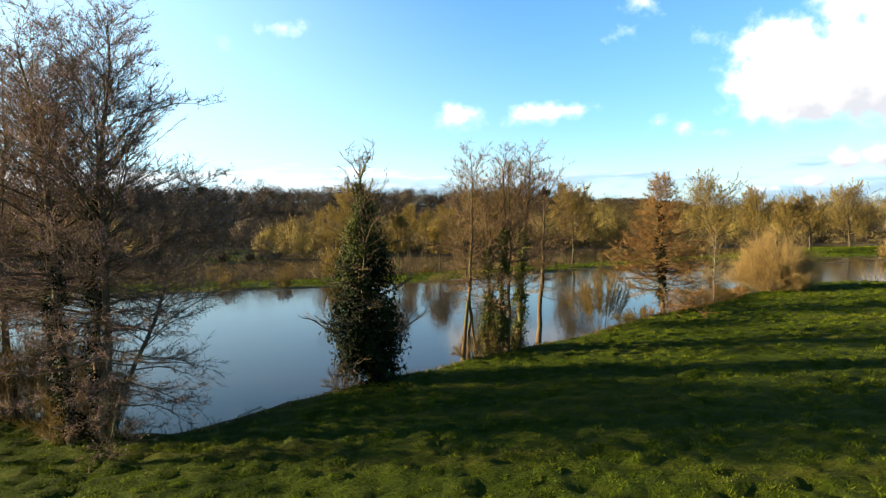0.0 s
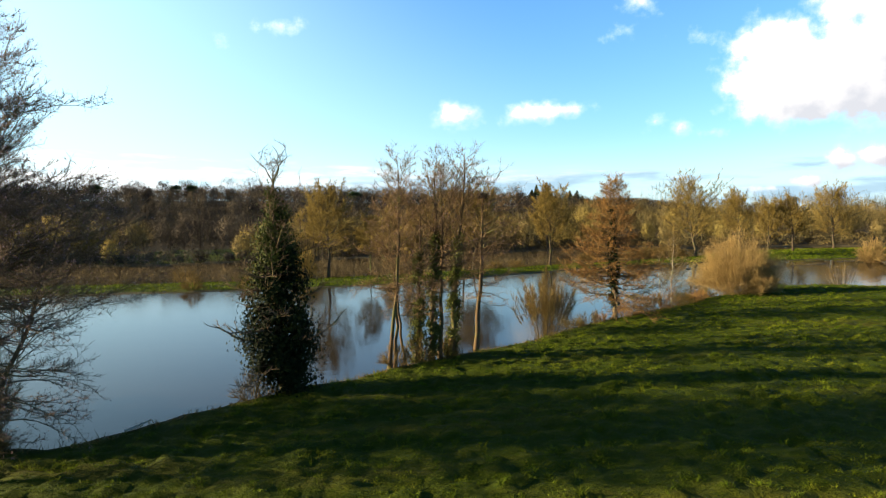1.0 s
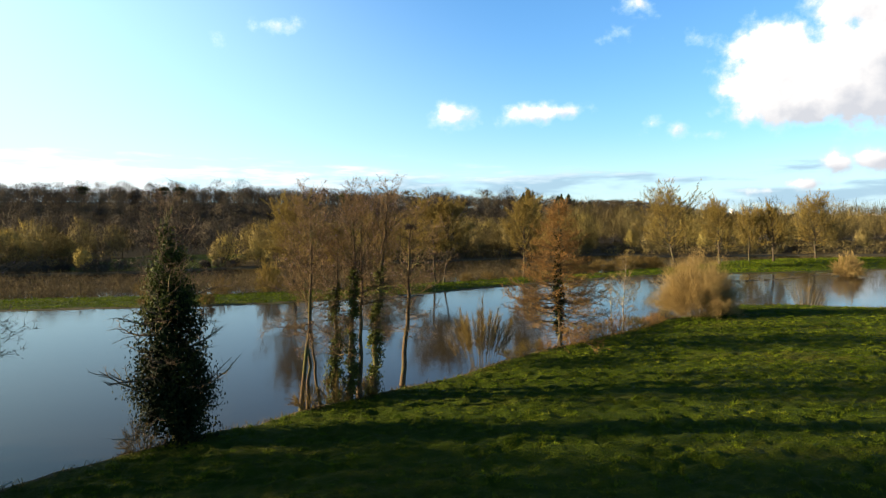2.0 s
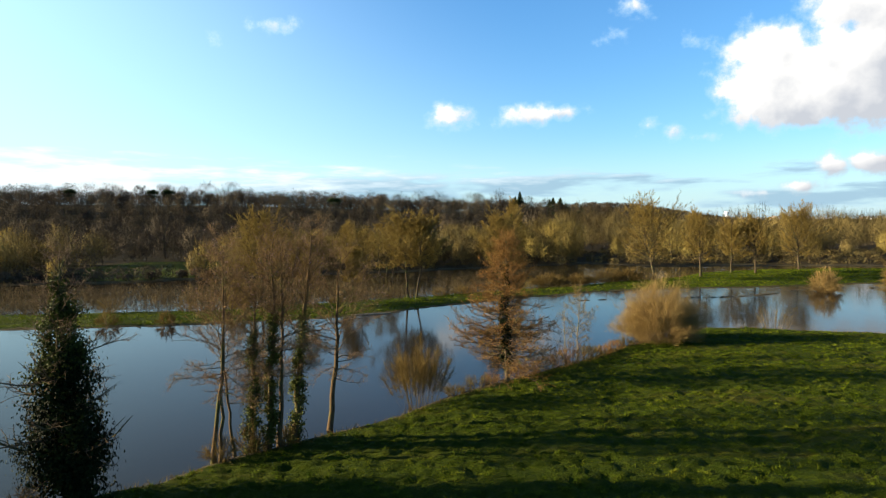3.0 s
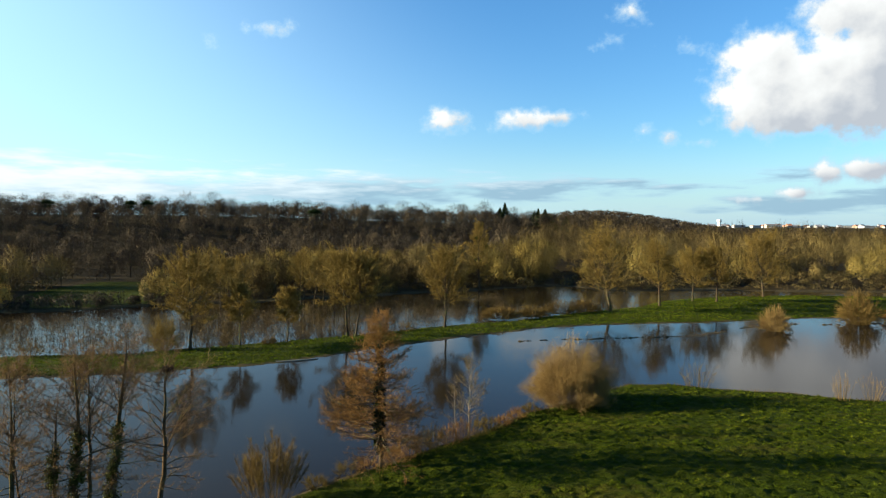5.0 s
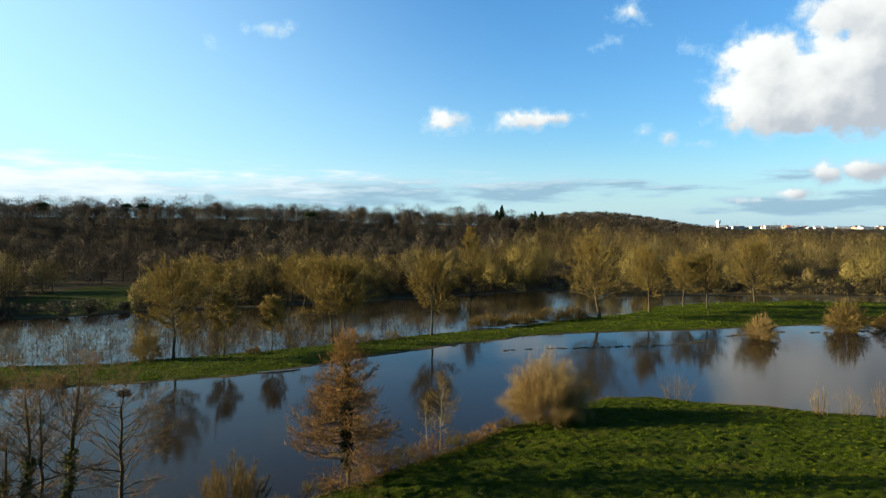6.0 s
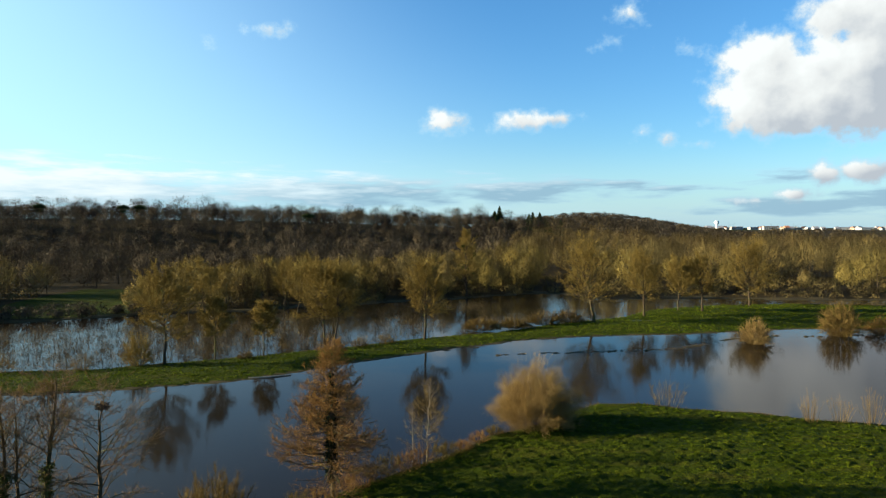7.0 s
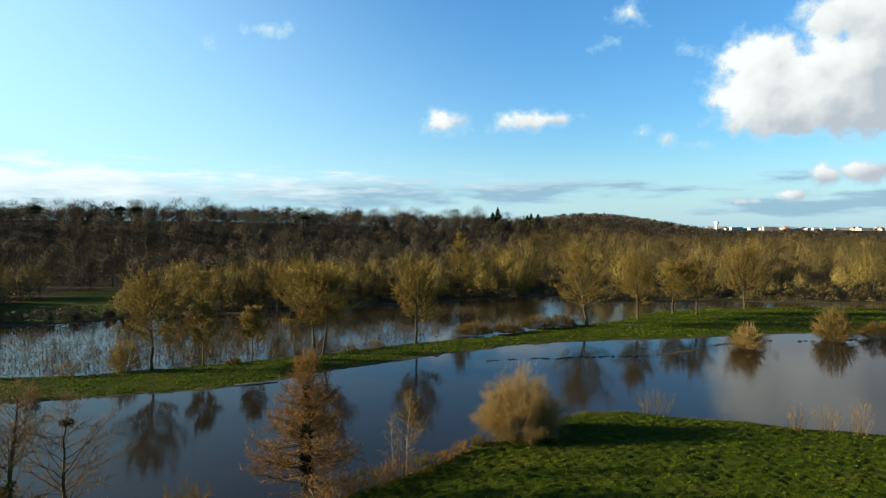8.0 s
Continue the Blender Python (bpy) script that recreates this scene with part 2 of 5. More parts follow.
FAR = [(-4600, 120), (-400, 118), (-120, 128), (-59, 137.4), (-50, 141), (-39, 149), (-19.5, 153.6), (-6, 163), (6, 166), (18, 175), (33, 181), (58.6, 196),
       (66, 190), (74, 180), (102, 182), (118, 178), (150, 176), (300, 214), (600, 214), (4600, 214), (4600, 4700), (-4600, 4700)]


def inside_by(poly, x, y):
    """Distance in from the outline: plus within, minus without."""
    best, odd = np.full(x.shape, 1e9), np.zeros(x.shape, bool)
    for (ax, ay), (bx, by) in zip(poly, poly[1:] + poly[:1]):
        ex, ey = bx - ax, by - ay
        t = np.clip(((x - ax) * ex + (y - ay) * ey) / (ex * ex + ey * ey), 0, 1)
        best = np.minimum(best, (x - ax - t * ex) ** 2 + (y - ay - t * ey) ** 2)
        if ay != by:
            odd ^= ((ay > y) != (by > y)) & (x < (bx - ax) * (y - ay) / (by - ay) + ax)
    return np.where(odd, 1, -1) * np.sqrt(best)


def waves(x, y, size, seed):
    """Cheap smooth unevenness between about -1 and 1."""
    r = np.random.default_rng(seed)
    out = 0
    for k in range(6):
        a, s, ph = r.uniform(0, 2 * math.pi), r.uniform(0.7, 1.6) / size, r.uniform(0, 6.28)
        out = out + np.sin((x * math.cos(a) + y * math.sin(a)) * s * 6.28 + ph)
    return out / 3.2


RIDGE_A, RIDGE_B = np.array((-420.0, 300.0)), np.array((92.0, 490.0))


def hills(x, y):
    d = RIDGE_B - RIDGE_A
    n = np.linalg.norm(d)
    s = ((x - RIDGE_A[0]) * d[0] + (y - RIDGE_A[1]) * d[1]) / n
    q = (-(x - RIDGE_A[0]) * d[1] + (y - RIDGE_A[1]) * d[0]) / n
    end = 1 - smooth(n - 30, n + 110, s)
    z = (23.5 - 4 * smooth(0.55 * n, n, s)) * smooth(-150, 0, q) * end * (1 - 0.5 * smooth(60, 700, q))
    z = z + 33 * np.exp(-((x - 275) / 160.0) ** 2 - ((y - 980) / 190.0) ** 2)
    z = z + 19 * smooth(700, 1500, y) + 10 * smooth(1700, 3000, y)
    return z


def lie(x, y):
    """Height of the ground, and how far the place lies inside meadow, island and far land."""
    x, y = np.asarray(x, float), np.asarray(y, float)
    w = 0.5 * waves(x, y, 7, 1) + 0.22 * waves(x, y, 2.1, 2)
    near, isl, far = inside_by(BANK, x, y), inside_by(ISLAND, x, y), inside_by(FAR, x, y)
    a = near + 0.35 * w
    z1 = -1.1 + 1.25 * smooth(-1.6, 0.25, a) + 0.35 * smooth(0, 14, a) + (0.05 * waves(x, y, 5, 3) + 0.03 * waves(x * 0.8, y * 1.15, 2.1, 4) + 0.095 * waves(x, y, 1.35, 6) * (1 + 0.4 * waves(x, y, 6, 8)) + 0.09 * np.maximum(0, waves(x, y, 0.9, 5))) * smooth(0, 2, a)
    b = isl + 0.7 * w
    z2 = -1.1 + 1.2 * smooth(-3.0, 0.3, b) + 0.22 * smooth(0, 7, b) - 0.6 * np.exp(-((x - 69.5) / 3.4) ** 2 - ((y - 138.5) / 1.6) ** 2)
    c = far + 1.2 * w
    z3 = -1.1 + 1.3 * smooth(-3, 0.5, c) + 1.2 * smooth(0, 40, c) + hills(x, y) * smooth(0, 60, c)
    return np.maximum(np.maximum(z1, z2), z3), near, isl, far


def ground_z(x, y):
    return float(lie(np.array([x]), np.array([y]))[0][0])


def steps(*runs):
    out = []
    for a, b, s in runs:
        out += list(np.arange(a, b, s))
    return np.array(out + [runs[-1][1]], float)


def growing(start, end, first, rate):
    out, s = [], first
    v = start
    while abs(v - start) < abs(end - start):
        out.append(v)
        v += s if end > start else -s
        s *= rate
    return out + [end]


XS = np.array(growing(-26, -4500, 1.2, 1.13)[:0:-1] + list(np.arange(-26, 72, 0.3)) + growing(72, 4500, 1.0, 1.09))
YS = np.array(growing(12, -500, 1.2, 1.2)[:0:-1] + list(np.arange(12, 77.7, 0.3)) + list(np.arange(78, 140, 1.0)) + growing(140, 4600, 1.8, 1.06))


def build_ground():
    gx, gy = np.meshgrid(XS, YS)
    z, near, isl, far = lie(gx, gy)
    v = np.stack((gx, gy, z), -1).reshape(-1, 3)
    ny, nx = gx.shape
    i, j = np.meshgrid(np.arange(ny - 1), np.arange(nx - 1), indexing="ij")
    p = (i * nx + j).ravel()
    quads = np.stack((p, p + 1, p + nx + 1, p + nx), -1)
    me = bpy.data.meshes.new("ground")
    me.vertices.add(len(v))
    me.vertices.foreach_set("co", v.ravel())
    me.loops.add(4 * len(quads))
    me.loops.foreach_set("vertex_index", quads.ravel())
    me.polygons.add(len(quads))
    me.polygons.foreach_set("loop_start", np.arange(0, 4 * len(quads), 4))
    me.polygons.foreach_set("use_smooth", np.ones(len(quads), bool))
    mid = v[quads].mean(1)
    _, mn, mi, mf = lie(mid[:, 0], mid[:, 1])
    clearing = (mid[:, 0] > -78) & (mid[:, 0] < -40) & (mid[:, 1] > 142) & (mid[:, 1] < 195)
    fields = (mid[:, 1] > 1150) & (waves(mid[:, 0], mid[:, 1], 500, 9) > 0.1)
    kind = np.where((mf > 3) & ~clearing & ~fields, 2, np.where((mn > 0.25) | (mi > 0.5) | (mf > 3), 0, 1))
    me.polygons.foreach_set("material_index", kind.astype(np.int32))
    me.update(calc_edges=True)
    for m in (MEADOW, MUD, WOODFLOOR):
        me.materials.append(m)
    tagged(new("ground", me), "grassy river meadow with muddy banks and wooded hills beyond", "ground", kind="structure")
    w = Geo()
    w.add([(-900, -20, 0), (900, -20, 0), (900, 420, 0), (-900, 420, 0)], [(0, 1, 2), (0, 2, 3)])
    tagged(new("water", w.mesh("water", WATER)), "calm brown flood water mirroring blue sky and bare trees", "water", kind="structure")


build_ground()


# ---------- clouds far behind everything ----------
def cloud_material():
    m = bpy.data.materials.new("cloud_layer")
    m.use_nodes = True
    n, l = m.node_tree.nodes, m.node_tree.links
    n.remove(n["Principled BSDF"])
    uv = n.new("ShaderNodeUVMap")
    uv.uv_map = "degrees"
    warp = n.new("ShaderNodeTexNoise")
    warp.inputs["Scale"].default_value, warp.inputs["Detail"].default_value, warp.inputs["Roughness"].default_value = 0.55, 7, 0.6
    l.new(uv.outputs[0], warp.inputs["Vector"])

    def maths(op, a, b=None, c=None):
        x = n.new("ShaderNodeMath")
        x.operation = op
        for i, v in enumerate((a, b, c)):
            if v is None:
                continue
            if isinstance(v, (int, float)):
                x.inputs[i].default_value = v
            else:
                l.new(v, x.inputs[i])
        return x.outputs[0]

    sep = n.new("ShaderNodeSeparateXYZ")
    l.new(uv.outputs[0], sep.inputs[0])
    u, v = sep.outputs[0], sep.outputs[1]
    def field(puffs):
        """How deep inside the puffs a place lies, and how near their undersides."""
        total, wsum, lsum = None, None, None
        for cu, cv, ru, rv, strength in puffs:
            du = maths("DIVIDE", maths("SUBTRACT", u, cu), ru)
            dv = maths("DIVIDE", maths("SUBTRACT", v, cv), rv)
            r = maths("SQRT", maths("ADD", maths("MULTIPLY", du, du), maths("MULTIPLY", dv, dv)))
            d = maths("MULTIPLY", maths("SUBTRACT", 1.2, r), strength)
            w = maths("MAXIMUM", d, 0.0)
            w = maths("MULTIPLY", w, w)
            low = maths("MULTIPLY", maths("SUBTRACT", maths("MULTIPLY", du, 0.6), dv), w)
            total = d if total is None else maths("MAXIMUM", total, d)
            wsum = w if wsum is None else maths("ADD", wsum, w)
            lsum = low if lsum is None else maths("ADD", lsum, low)
        return total, maths("DIVIDE", lsum, maths("ADD", wsum, 0.02))

    def veil(total, tex, amount, start, end, most):
        body = maths("ADD", total, maths("MULTIPLY", maths("SUBTRACT", tex, 0.52), amount))
        c = n.new("ShaderNodeMapRange")
        c.interpolation_type = "SMOOTHSTEP"
        for key, val in (("From Min", start), ("From Max", end), ("To Max", most)):
            c.inputs[key].default_value = val
        l.new(body, c.inputs["Value"])
        return c.outputs[0]

    mp = n.new("ShaderNodeMapping")
    mp.inputs["Scale"].default_value = (0.16, 1.0, 1.0)
    l.new(uv.outputs[0], mp.inputs[0])
    streak = n.new("ShaderNodeTexNoise")
    streak.inputs["Scale"].default_value, streak.inputs["Detail"].default_value, streak.inputs["Roughness"].default_value = 1.1, 5, 0.55
    l.new(mp.outputs[0], streak.inputs["Vector"])
    heap, under = field(CLOUDS)
    bank, under2 = field(LOW_CLOUDS)
    a1 = veil(heap, warp.outputs[0], 2.4, -0.08, 0.9, 1.0)
    a2 = veil(bank, streak.outputs[0], 2.6, -0.15, 0.7, 0.9)
    fine = n.new("ShaderNodeTexNoise")
    fine.inputs["Scale"].default_value, fine.inputs["Detail"].default_value = 0.4, 5
    l.new(uv.outputs[0], fine.inputs["Vector"])
    tone1 = maths("ADD", maths("MULTIPLY", under, 0.55), maths("ADD", maths("MULTIPLY", maths("SUBTRACT", fine.outputs[0], 0.5), 1.2), maths("ADD", 0.36, maths("MULTIPLY", maths("MAXIMUM", maths("SUBTRACT", u, 26.0), 0.0), 0.03))))
    tone2 = maths("ADD", maths("MULTIPLY", under2, 0.35), maths("ADD", maths("MULTIPLY", maths("SUBTRACT", streak.outputs[0], 0.5), -1.4), maths("ADD", 0.72, maths("MULTIPLY", u, 0.014))))
    lift = n.new("ShaderNodeMapRange")
    lift.interpolation_type = "SMOOTHSTEP"
    for key, val in (("From Min", 8.0), ("From Max", -0.5), ("To Min", 0.0), ("To Max", 0.6)):
        lift.inputs[key].default_value = val
    l.new(v, lift.inputs["Value"])
    near_sun = n.new("ShaderNodeMapRange")
    near_sun.interpolation_type = "SMOOTHSTEP"
    for key, val in (("From Min", 26.0), ("From Max", -40.0), ("To Min", 0.0), ("To Max", 0.85)):
        near_sun.inputs[key].default_value = val
    l.new(maths("ADD", u, maths("MULTIPLY", v, 0.9)), near_sun.inputs["Value"])
    cover_all = maths("SUBTRACT", 1.0, maths("MULTIPLY", maths("SUBTRACT", 1.0, a1), maths("MULTIPLY", maths("MULTIPLY", maths("SUBTRACT", 1.0, near_sun.outputs[0]), maths("SUBTRACT", 1.0, lift.outputs[0])), maths("SUBTRACT", 1.0, a2))))
    col = ramp(n, l, tone1, [(0.15, (1.0, 0.98, 0.96)), (0.45, (0.86, 0.84, 0.83)), (0.9, (0.53, 0.55, 0.60))])
    col = mix(n, l, a1, ramp(n, l, tone2, [(0.12, (1.0, 1.0, 0.98)), (0.4, (0.74, 0.84, 0.90)), (0.8, (0.31, 0.47, 0.60))]), col)
    either = maths("SUBTRACT", 1.0, maths("MULTIPLY", maths("SUBTRACT", 1.0, a1), maths("SUBTRACT", 1.0, a2)))
    haze = mix(n, l, near_sun.outputs[0], (0.62, 0.86, 1.05), (0.68, 1.06, 1.18))
    col = mix(n, l, either, haze, col)
    em = n.new("ShaderNodeEmission")
    em.inputs["Strength"].default_value = CLOUD_GLOW
    l.new(col, em.inputs["Color"])
    tr = n.new("ShaderNodeBsdfTransparent")
    ms = n.new("ShaderNodeMixShader")
    l.new(cover_all, ms.inputs[0])
    l.new(tr.outputs[0], ms.inputs[1])
    l.new(em.outputs[0], ms.inputs[2])
    l.new(ms.outputs[0], n["Material Output"].inputs["Surface"])
    return m


CLOUD_GLOW = 0.256
# azimuth, elevation, half width, half height in degrees, strength
CLOUDS = [(-13.0, 16.6, 1.9, 0.75, 0.6), (-17.8, 15.2, 0.8, 0.5, 0.25), (2.0, 9.5, 2.2, 1.2, 0.95), (8.6, 9.4, 2.6, 0.95, 0.9), (11.4, 9.7, 2.6, 0.8, 0.85),
          (29.0, 11.0, 5.0, 3.4, 2.0), (28.0, 13.4, 3.4, 2.2, 1.6), (34.5, 11.0, 6.0, 4.0, 2.2), (38, 14, 6, 5, 2.0), (34, 15.8, 4.0, 2.2, 1.5), (31, 9.4, 6.5, 2.0, 1.8),
          (18.9, 8.2, 0.8, 0.9, 0.6), (21.0, 7.6, 0.9, 0.6, 0.4), (23.0, 7.2, 1.6, 0.45, 0.4), (17.9, 17.7, 1.6, 1.1, 0.6), (15.8, 15.5, 1.1, 0.6, 0.3), (22.6, 14.6, 1.4, 0.7, 0.35),
          (34.8, 4.5, 2.6, 1.0, 1.2), (32.6, 4.4, 1.4, 1.0, 1.1), (30.2, 2.9, 1.9, 0.6, 0.85), (27.6, 2.5, 1.6, 0.5, 0.5)]
LOW_CLOUDS = [(-28, 3.1, 17, 2.2, 1.0), (-8, 3.4, 15, 1.7, 0.95), (9, 3.5, 10, 1.1, 0.95), (17, 4.0, 2.2, 0.3, 0.6), (22.5, 3.5, 3.5, 0.35, 0.6),
              (30, 2.0, 7.5, 0.9, 0.85), (38, 2.4, 7.0, 1.1, 0.95), (29.5, 4.2, 3, 0.5, 0.6), (-45, 3.4, 14, 2.4, 1.0)]


def build_clouds():
    bm = bmesh.new()
    lay = bm.loops.layers.uv.new("degrees")
    rows = []
    for e in np.linspace(-1.0, 30.0, 24):
        row = []
        for a in np.linspace(-60, 60, 61):
            ra, re = radians(a), radians(e)
            row.append((bm.verts.new((4300 * math.sin(ra) * math.cos(re), 4300 * math.cos(ra) * math.cos(re), 4300 * math.sin(re) + 10)), a, e))
        rows.append(row)
    for r0, r1 in zip(rows, rows[1:]):
        for k in range(len(r0) - 1):
            c = (r0[k], r0[k + 1], r1[k + 1], r1[k])
            f = bm.faces.new([q[0] for q in c])
            f.smooth = True
            for loop, q in zip(f.loops, c):
                loop[lay].uv = (q[1], q[2])
    me = bpy.data.meshes.new("backdrop")
    bm.to_mesh(me)
    bm.free()
    me.materials.append(cloud_material())
    tagged(new("backdrop", me), "white and grey cumulus clouds in a blue sky", "clouds", kind="structure")


build_clouds()


# ---------- trees ----------
def grow(seed, h, r, lean=(0, 0), first=0.2, n=46, reach=2.3, rise=(-5, 50), taper=0.35, subs=9, twigs=6, twig=0.45, bend=0.25,
         wide=0.022, sides=7, top_fork=0, profile="spire", crook=0.10, limb_r=0.028):
    """Trunk, boughs and twigs of a bare tree standing at the origin."""
    rng = np.random.default_rng(seed)
    trunk, limbs, fine = Geo(), [], Geo()
    t = np.linspace(0, 1, 14)
    wob = np.cumsum(rng.normal(size=(14, 2)), 0) * 0.006 * h
    wob -= wob[0]
    pts = np.stack((lean[0] * t ** 0.9 + wob[:, 0], lean[1] * t + wob[:, 1], h * t - 0.25 * (t == 0)), -1)
    rad = r * ((1 - t) ** 0.75 * 0.93 + 0.05)
    rad[0] *= 1.45
    rad[1] *= 1.06
    trunk.tube(pts, rad, sides)
    tw_base, tw_way, tw_len = [], [], []
    for k in range(n):
        s = first + (1 - first) * ((k + rng.uniform(0, 1)) / n) ** (0.85 if profile == "dome" else 1.0) * 0.985
        at = np.array([np.interp(s, t, pts[:, c]) for c in range(3)])
        u = (s - first) / (1 - first)
        if profile == "spire":
            length = reach * (0.55 + 0.6 * math.sin(math.pi * min(1, u * 0.9 + 0.12))) * (1 - 0.55 * u) * rng.uniform(0.55, 1.2)
        elif profile == "alder":
            length = reach * (0.6 + 0.45 * math.sin(math.pi * min(1, 0.08 + 0.9 * u))) * (1 - 0.6 * u ** 4) * rng.uniform(0.5, 1.15)
        elif profile == "dome":
            length = reach * (1 - 0.8 * u ** 2.6) * rng.uniform(0.55, 1.15)
        elif profile == "vase":
            length = reach * (0.8 + 0.2 * math.sin(math.pi * min(1, 0.25 + u))) * (1 - 0.62 * u ** 1.3) * rng.uniform(0.55, 1.2)
        elif profile == "cone":
            length = reach * (1.05 - 0.9 * u) * rng.uniform(0.75, 1.1)
        else:
            length = reach * (0.45 + 0.75 * math.sin(math.pi * (0.12 + 0.8 * u))) * rng.uniform(0.65, 1.15)
        az = k * 2.39996 + rng.normal() * 0.4
        climb = smooth(0.05, 0.42, u) if profile == "alder" else u ** 1.2
        el = radians(rise[0] + (rise[1] - rise[0]) * climb + rng.normal() * 9)
        way = np.array((math.cos(az) * math.cos(el), math.sin(az) * math.cos(el), math.sin(el)))
        m = 7
        line, d = [at], way.copy()
        for q in range(m - 1):
            d = unit(d + rng.normal(size=3) * crook + np.array((0, 0, bend * 0.22)))
            line.append(line[-1] + d * length / (m - 1))
        line = np.array(line)
        boughs = Geo()
        limbs.append(boughs)
        r0 = max(0.012, min(0.4 * np.interp(s, t, rad), limb_r * length + 0.006))
        boughs.tube(line, r0 * (1 - np.linspace(0, 0.85, m)), 4)
        shoots = max(3, round(subs * min(1.0, 0.15 + 0.95 * length / reach)))
        for b in range(shoots):
            w = 0.18 + 0.8 * (b + rng.uniform(0, 1)) / shoots
            i = min(m - 2, int(w * (m - 1)))
            p = line[i] + (line[i + 1] - line[i]) * (w * (m - 1) - i)
            d = unit(line[i + 1] - line[i])
            side = unit(np.cross(d, (0, 0, 1))) * (1 if b % 2 else -1)
            e = unit(d * 0.75 + side * rng.uniform(0.4, 1.0) + np.array((0, 0, rng.normal() * 0.22 + 0.12)))
            ln = length * taper * (1.15 - 0.6 * w) * rng.uniform(0.6, 1.3) + 0.12
            q1 = p + e * ln * 0.5 + rng.normal(size=3) * 0.04 * ln
            e2 = unit(e + rng.normal(size=3) * 0.18 + np.array((0, 0, bend * 0.4)))
            q2 = q1 + e2 * ln * 0.5
            rs = max(0.006, r0 * 0.33)
            boughs.tube((p, q1, q2), (rs, rs * 0.75, rs * 0.4), 3)
            for c in range(twigs):
                f = rng.uniform(0.15, 1)
                o = p + (q1 - p) * f * 2 if f < 0.5 else q1 + (q2 - q1) * (f * 2 - 1)
                tw_base.append(o)
                tw_way.append(e * 0.7 + rng.normal(size=3) * 0.55 + np.array((0, 0, 0.25)))
                tw_len.append(twig * rng.uniform(0.5, 1.3))
    for c in range(top_fork):
        a = rng.uniform(0, 6.28)
        p = pts[-2]
        line = np.array([p + np.array((math.cos(a) * q * 0.55, math.sin(a) * q * 0.55, q)) * h * 0.14 + rng.normal(size=3) * 0.09 * q for q in np.linspace(0, 1, 7)])
        boughs = Geo()
        limbs.append(boughs)
        boughs.tube(line, np.linspace(0.032, 0.01, 7), 5)
        for i in (2, 3, 4, 5, 6):
            e = unit(rng.normal(size=3) + np.array((0, 0, 0.4)))
            ln = rng.uniform(0.3, 0.8)
            o = line[i]
            boughs.tube((o, o + e * ln * 0.5 + rng.normal(size=3) * 0.06, o + e * ln), (0.018, 0.013, 0.007), 3)
            for c2 in range(6):
                tw_base.append(o + e * ln * rng.uniform(0.3, 1))
                tw_way.append(e + rng.normal(size=3) * 0.7)
                tw_len.append(twig * rng.uniform(0.4, 0.9))
    fine.blades(tw_base, tw_way, np.array(tw_len), wide * rng.uniform(0.7, 1.4, len(tw_len)), rng)
    return trunk, limbs, fine, pts, rad, (np.array(tw_base), np.array(tw_way), np.array(tw_len))


def ivy_on(pts, rad, seed, top, thick, count, size=0.11, low=0.0, bulge=None):
    """Leaves that wrap a trunk up to a height."""
    rng = np.random.default_rng(seed)
    g = Geo()
    along = np.linspace(0, 1, len(pts))
    m = max(24, count // (170 if bulge else 60))
    cz = low + (top - low) * rng.uniform(0, 1, m) ** 1.1
    ca_ = rng.uniform(0, 2 * math.pi, m)
    prof = bulge(cz) if bulge else thick * (1.0 - 0.6 * cz / top)
    cd = prof * rng.uniform(0.0, 1.15, m) ** 0.75
    who = rng.integers(0, m, count)
    off = rng.normal(size=(count, 3)) * np.array((1, 1, 1.25)) * (0.09 + 0.21 * np.minimum(1, prof[who]))[:, None]
    z = np.clip(cz[who] + off[:, 2], 0.03, None)
    tt = np.interp(z, pts[:, 2], along)
    cx, cy, rr = np.interp(tt, along, pts[:, 0]), np.interp(tt, along, pts[:, 1]), np.interp(tt, along, rad)
    d = rr * 0.8 + cd[who]
    at = np.stack((cx + np.cos(ca_[who]) * d + off[:, 0], cy + np.sin(ca_[who]) * d + off[:, 1], z), -1)
    nrm = np.stack((at[:, 0] - cx, at[:, 1] - cy, np.full(count, 0.15)), -1) + rng.normal(size=(count, 3)) * 0.4
    g.leaves(at, nrm, size * rng.uniform(0.55, 1.3, count), rng)
    return g


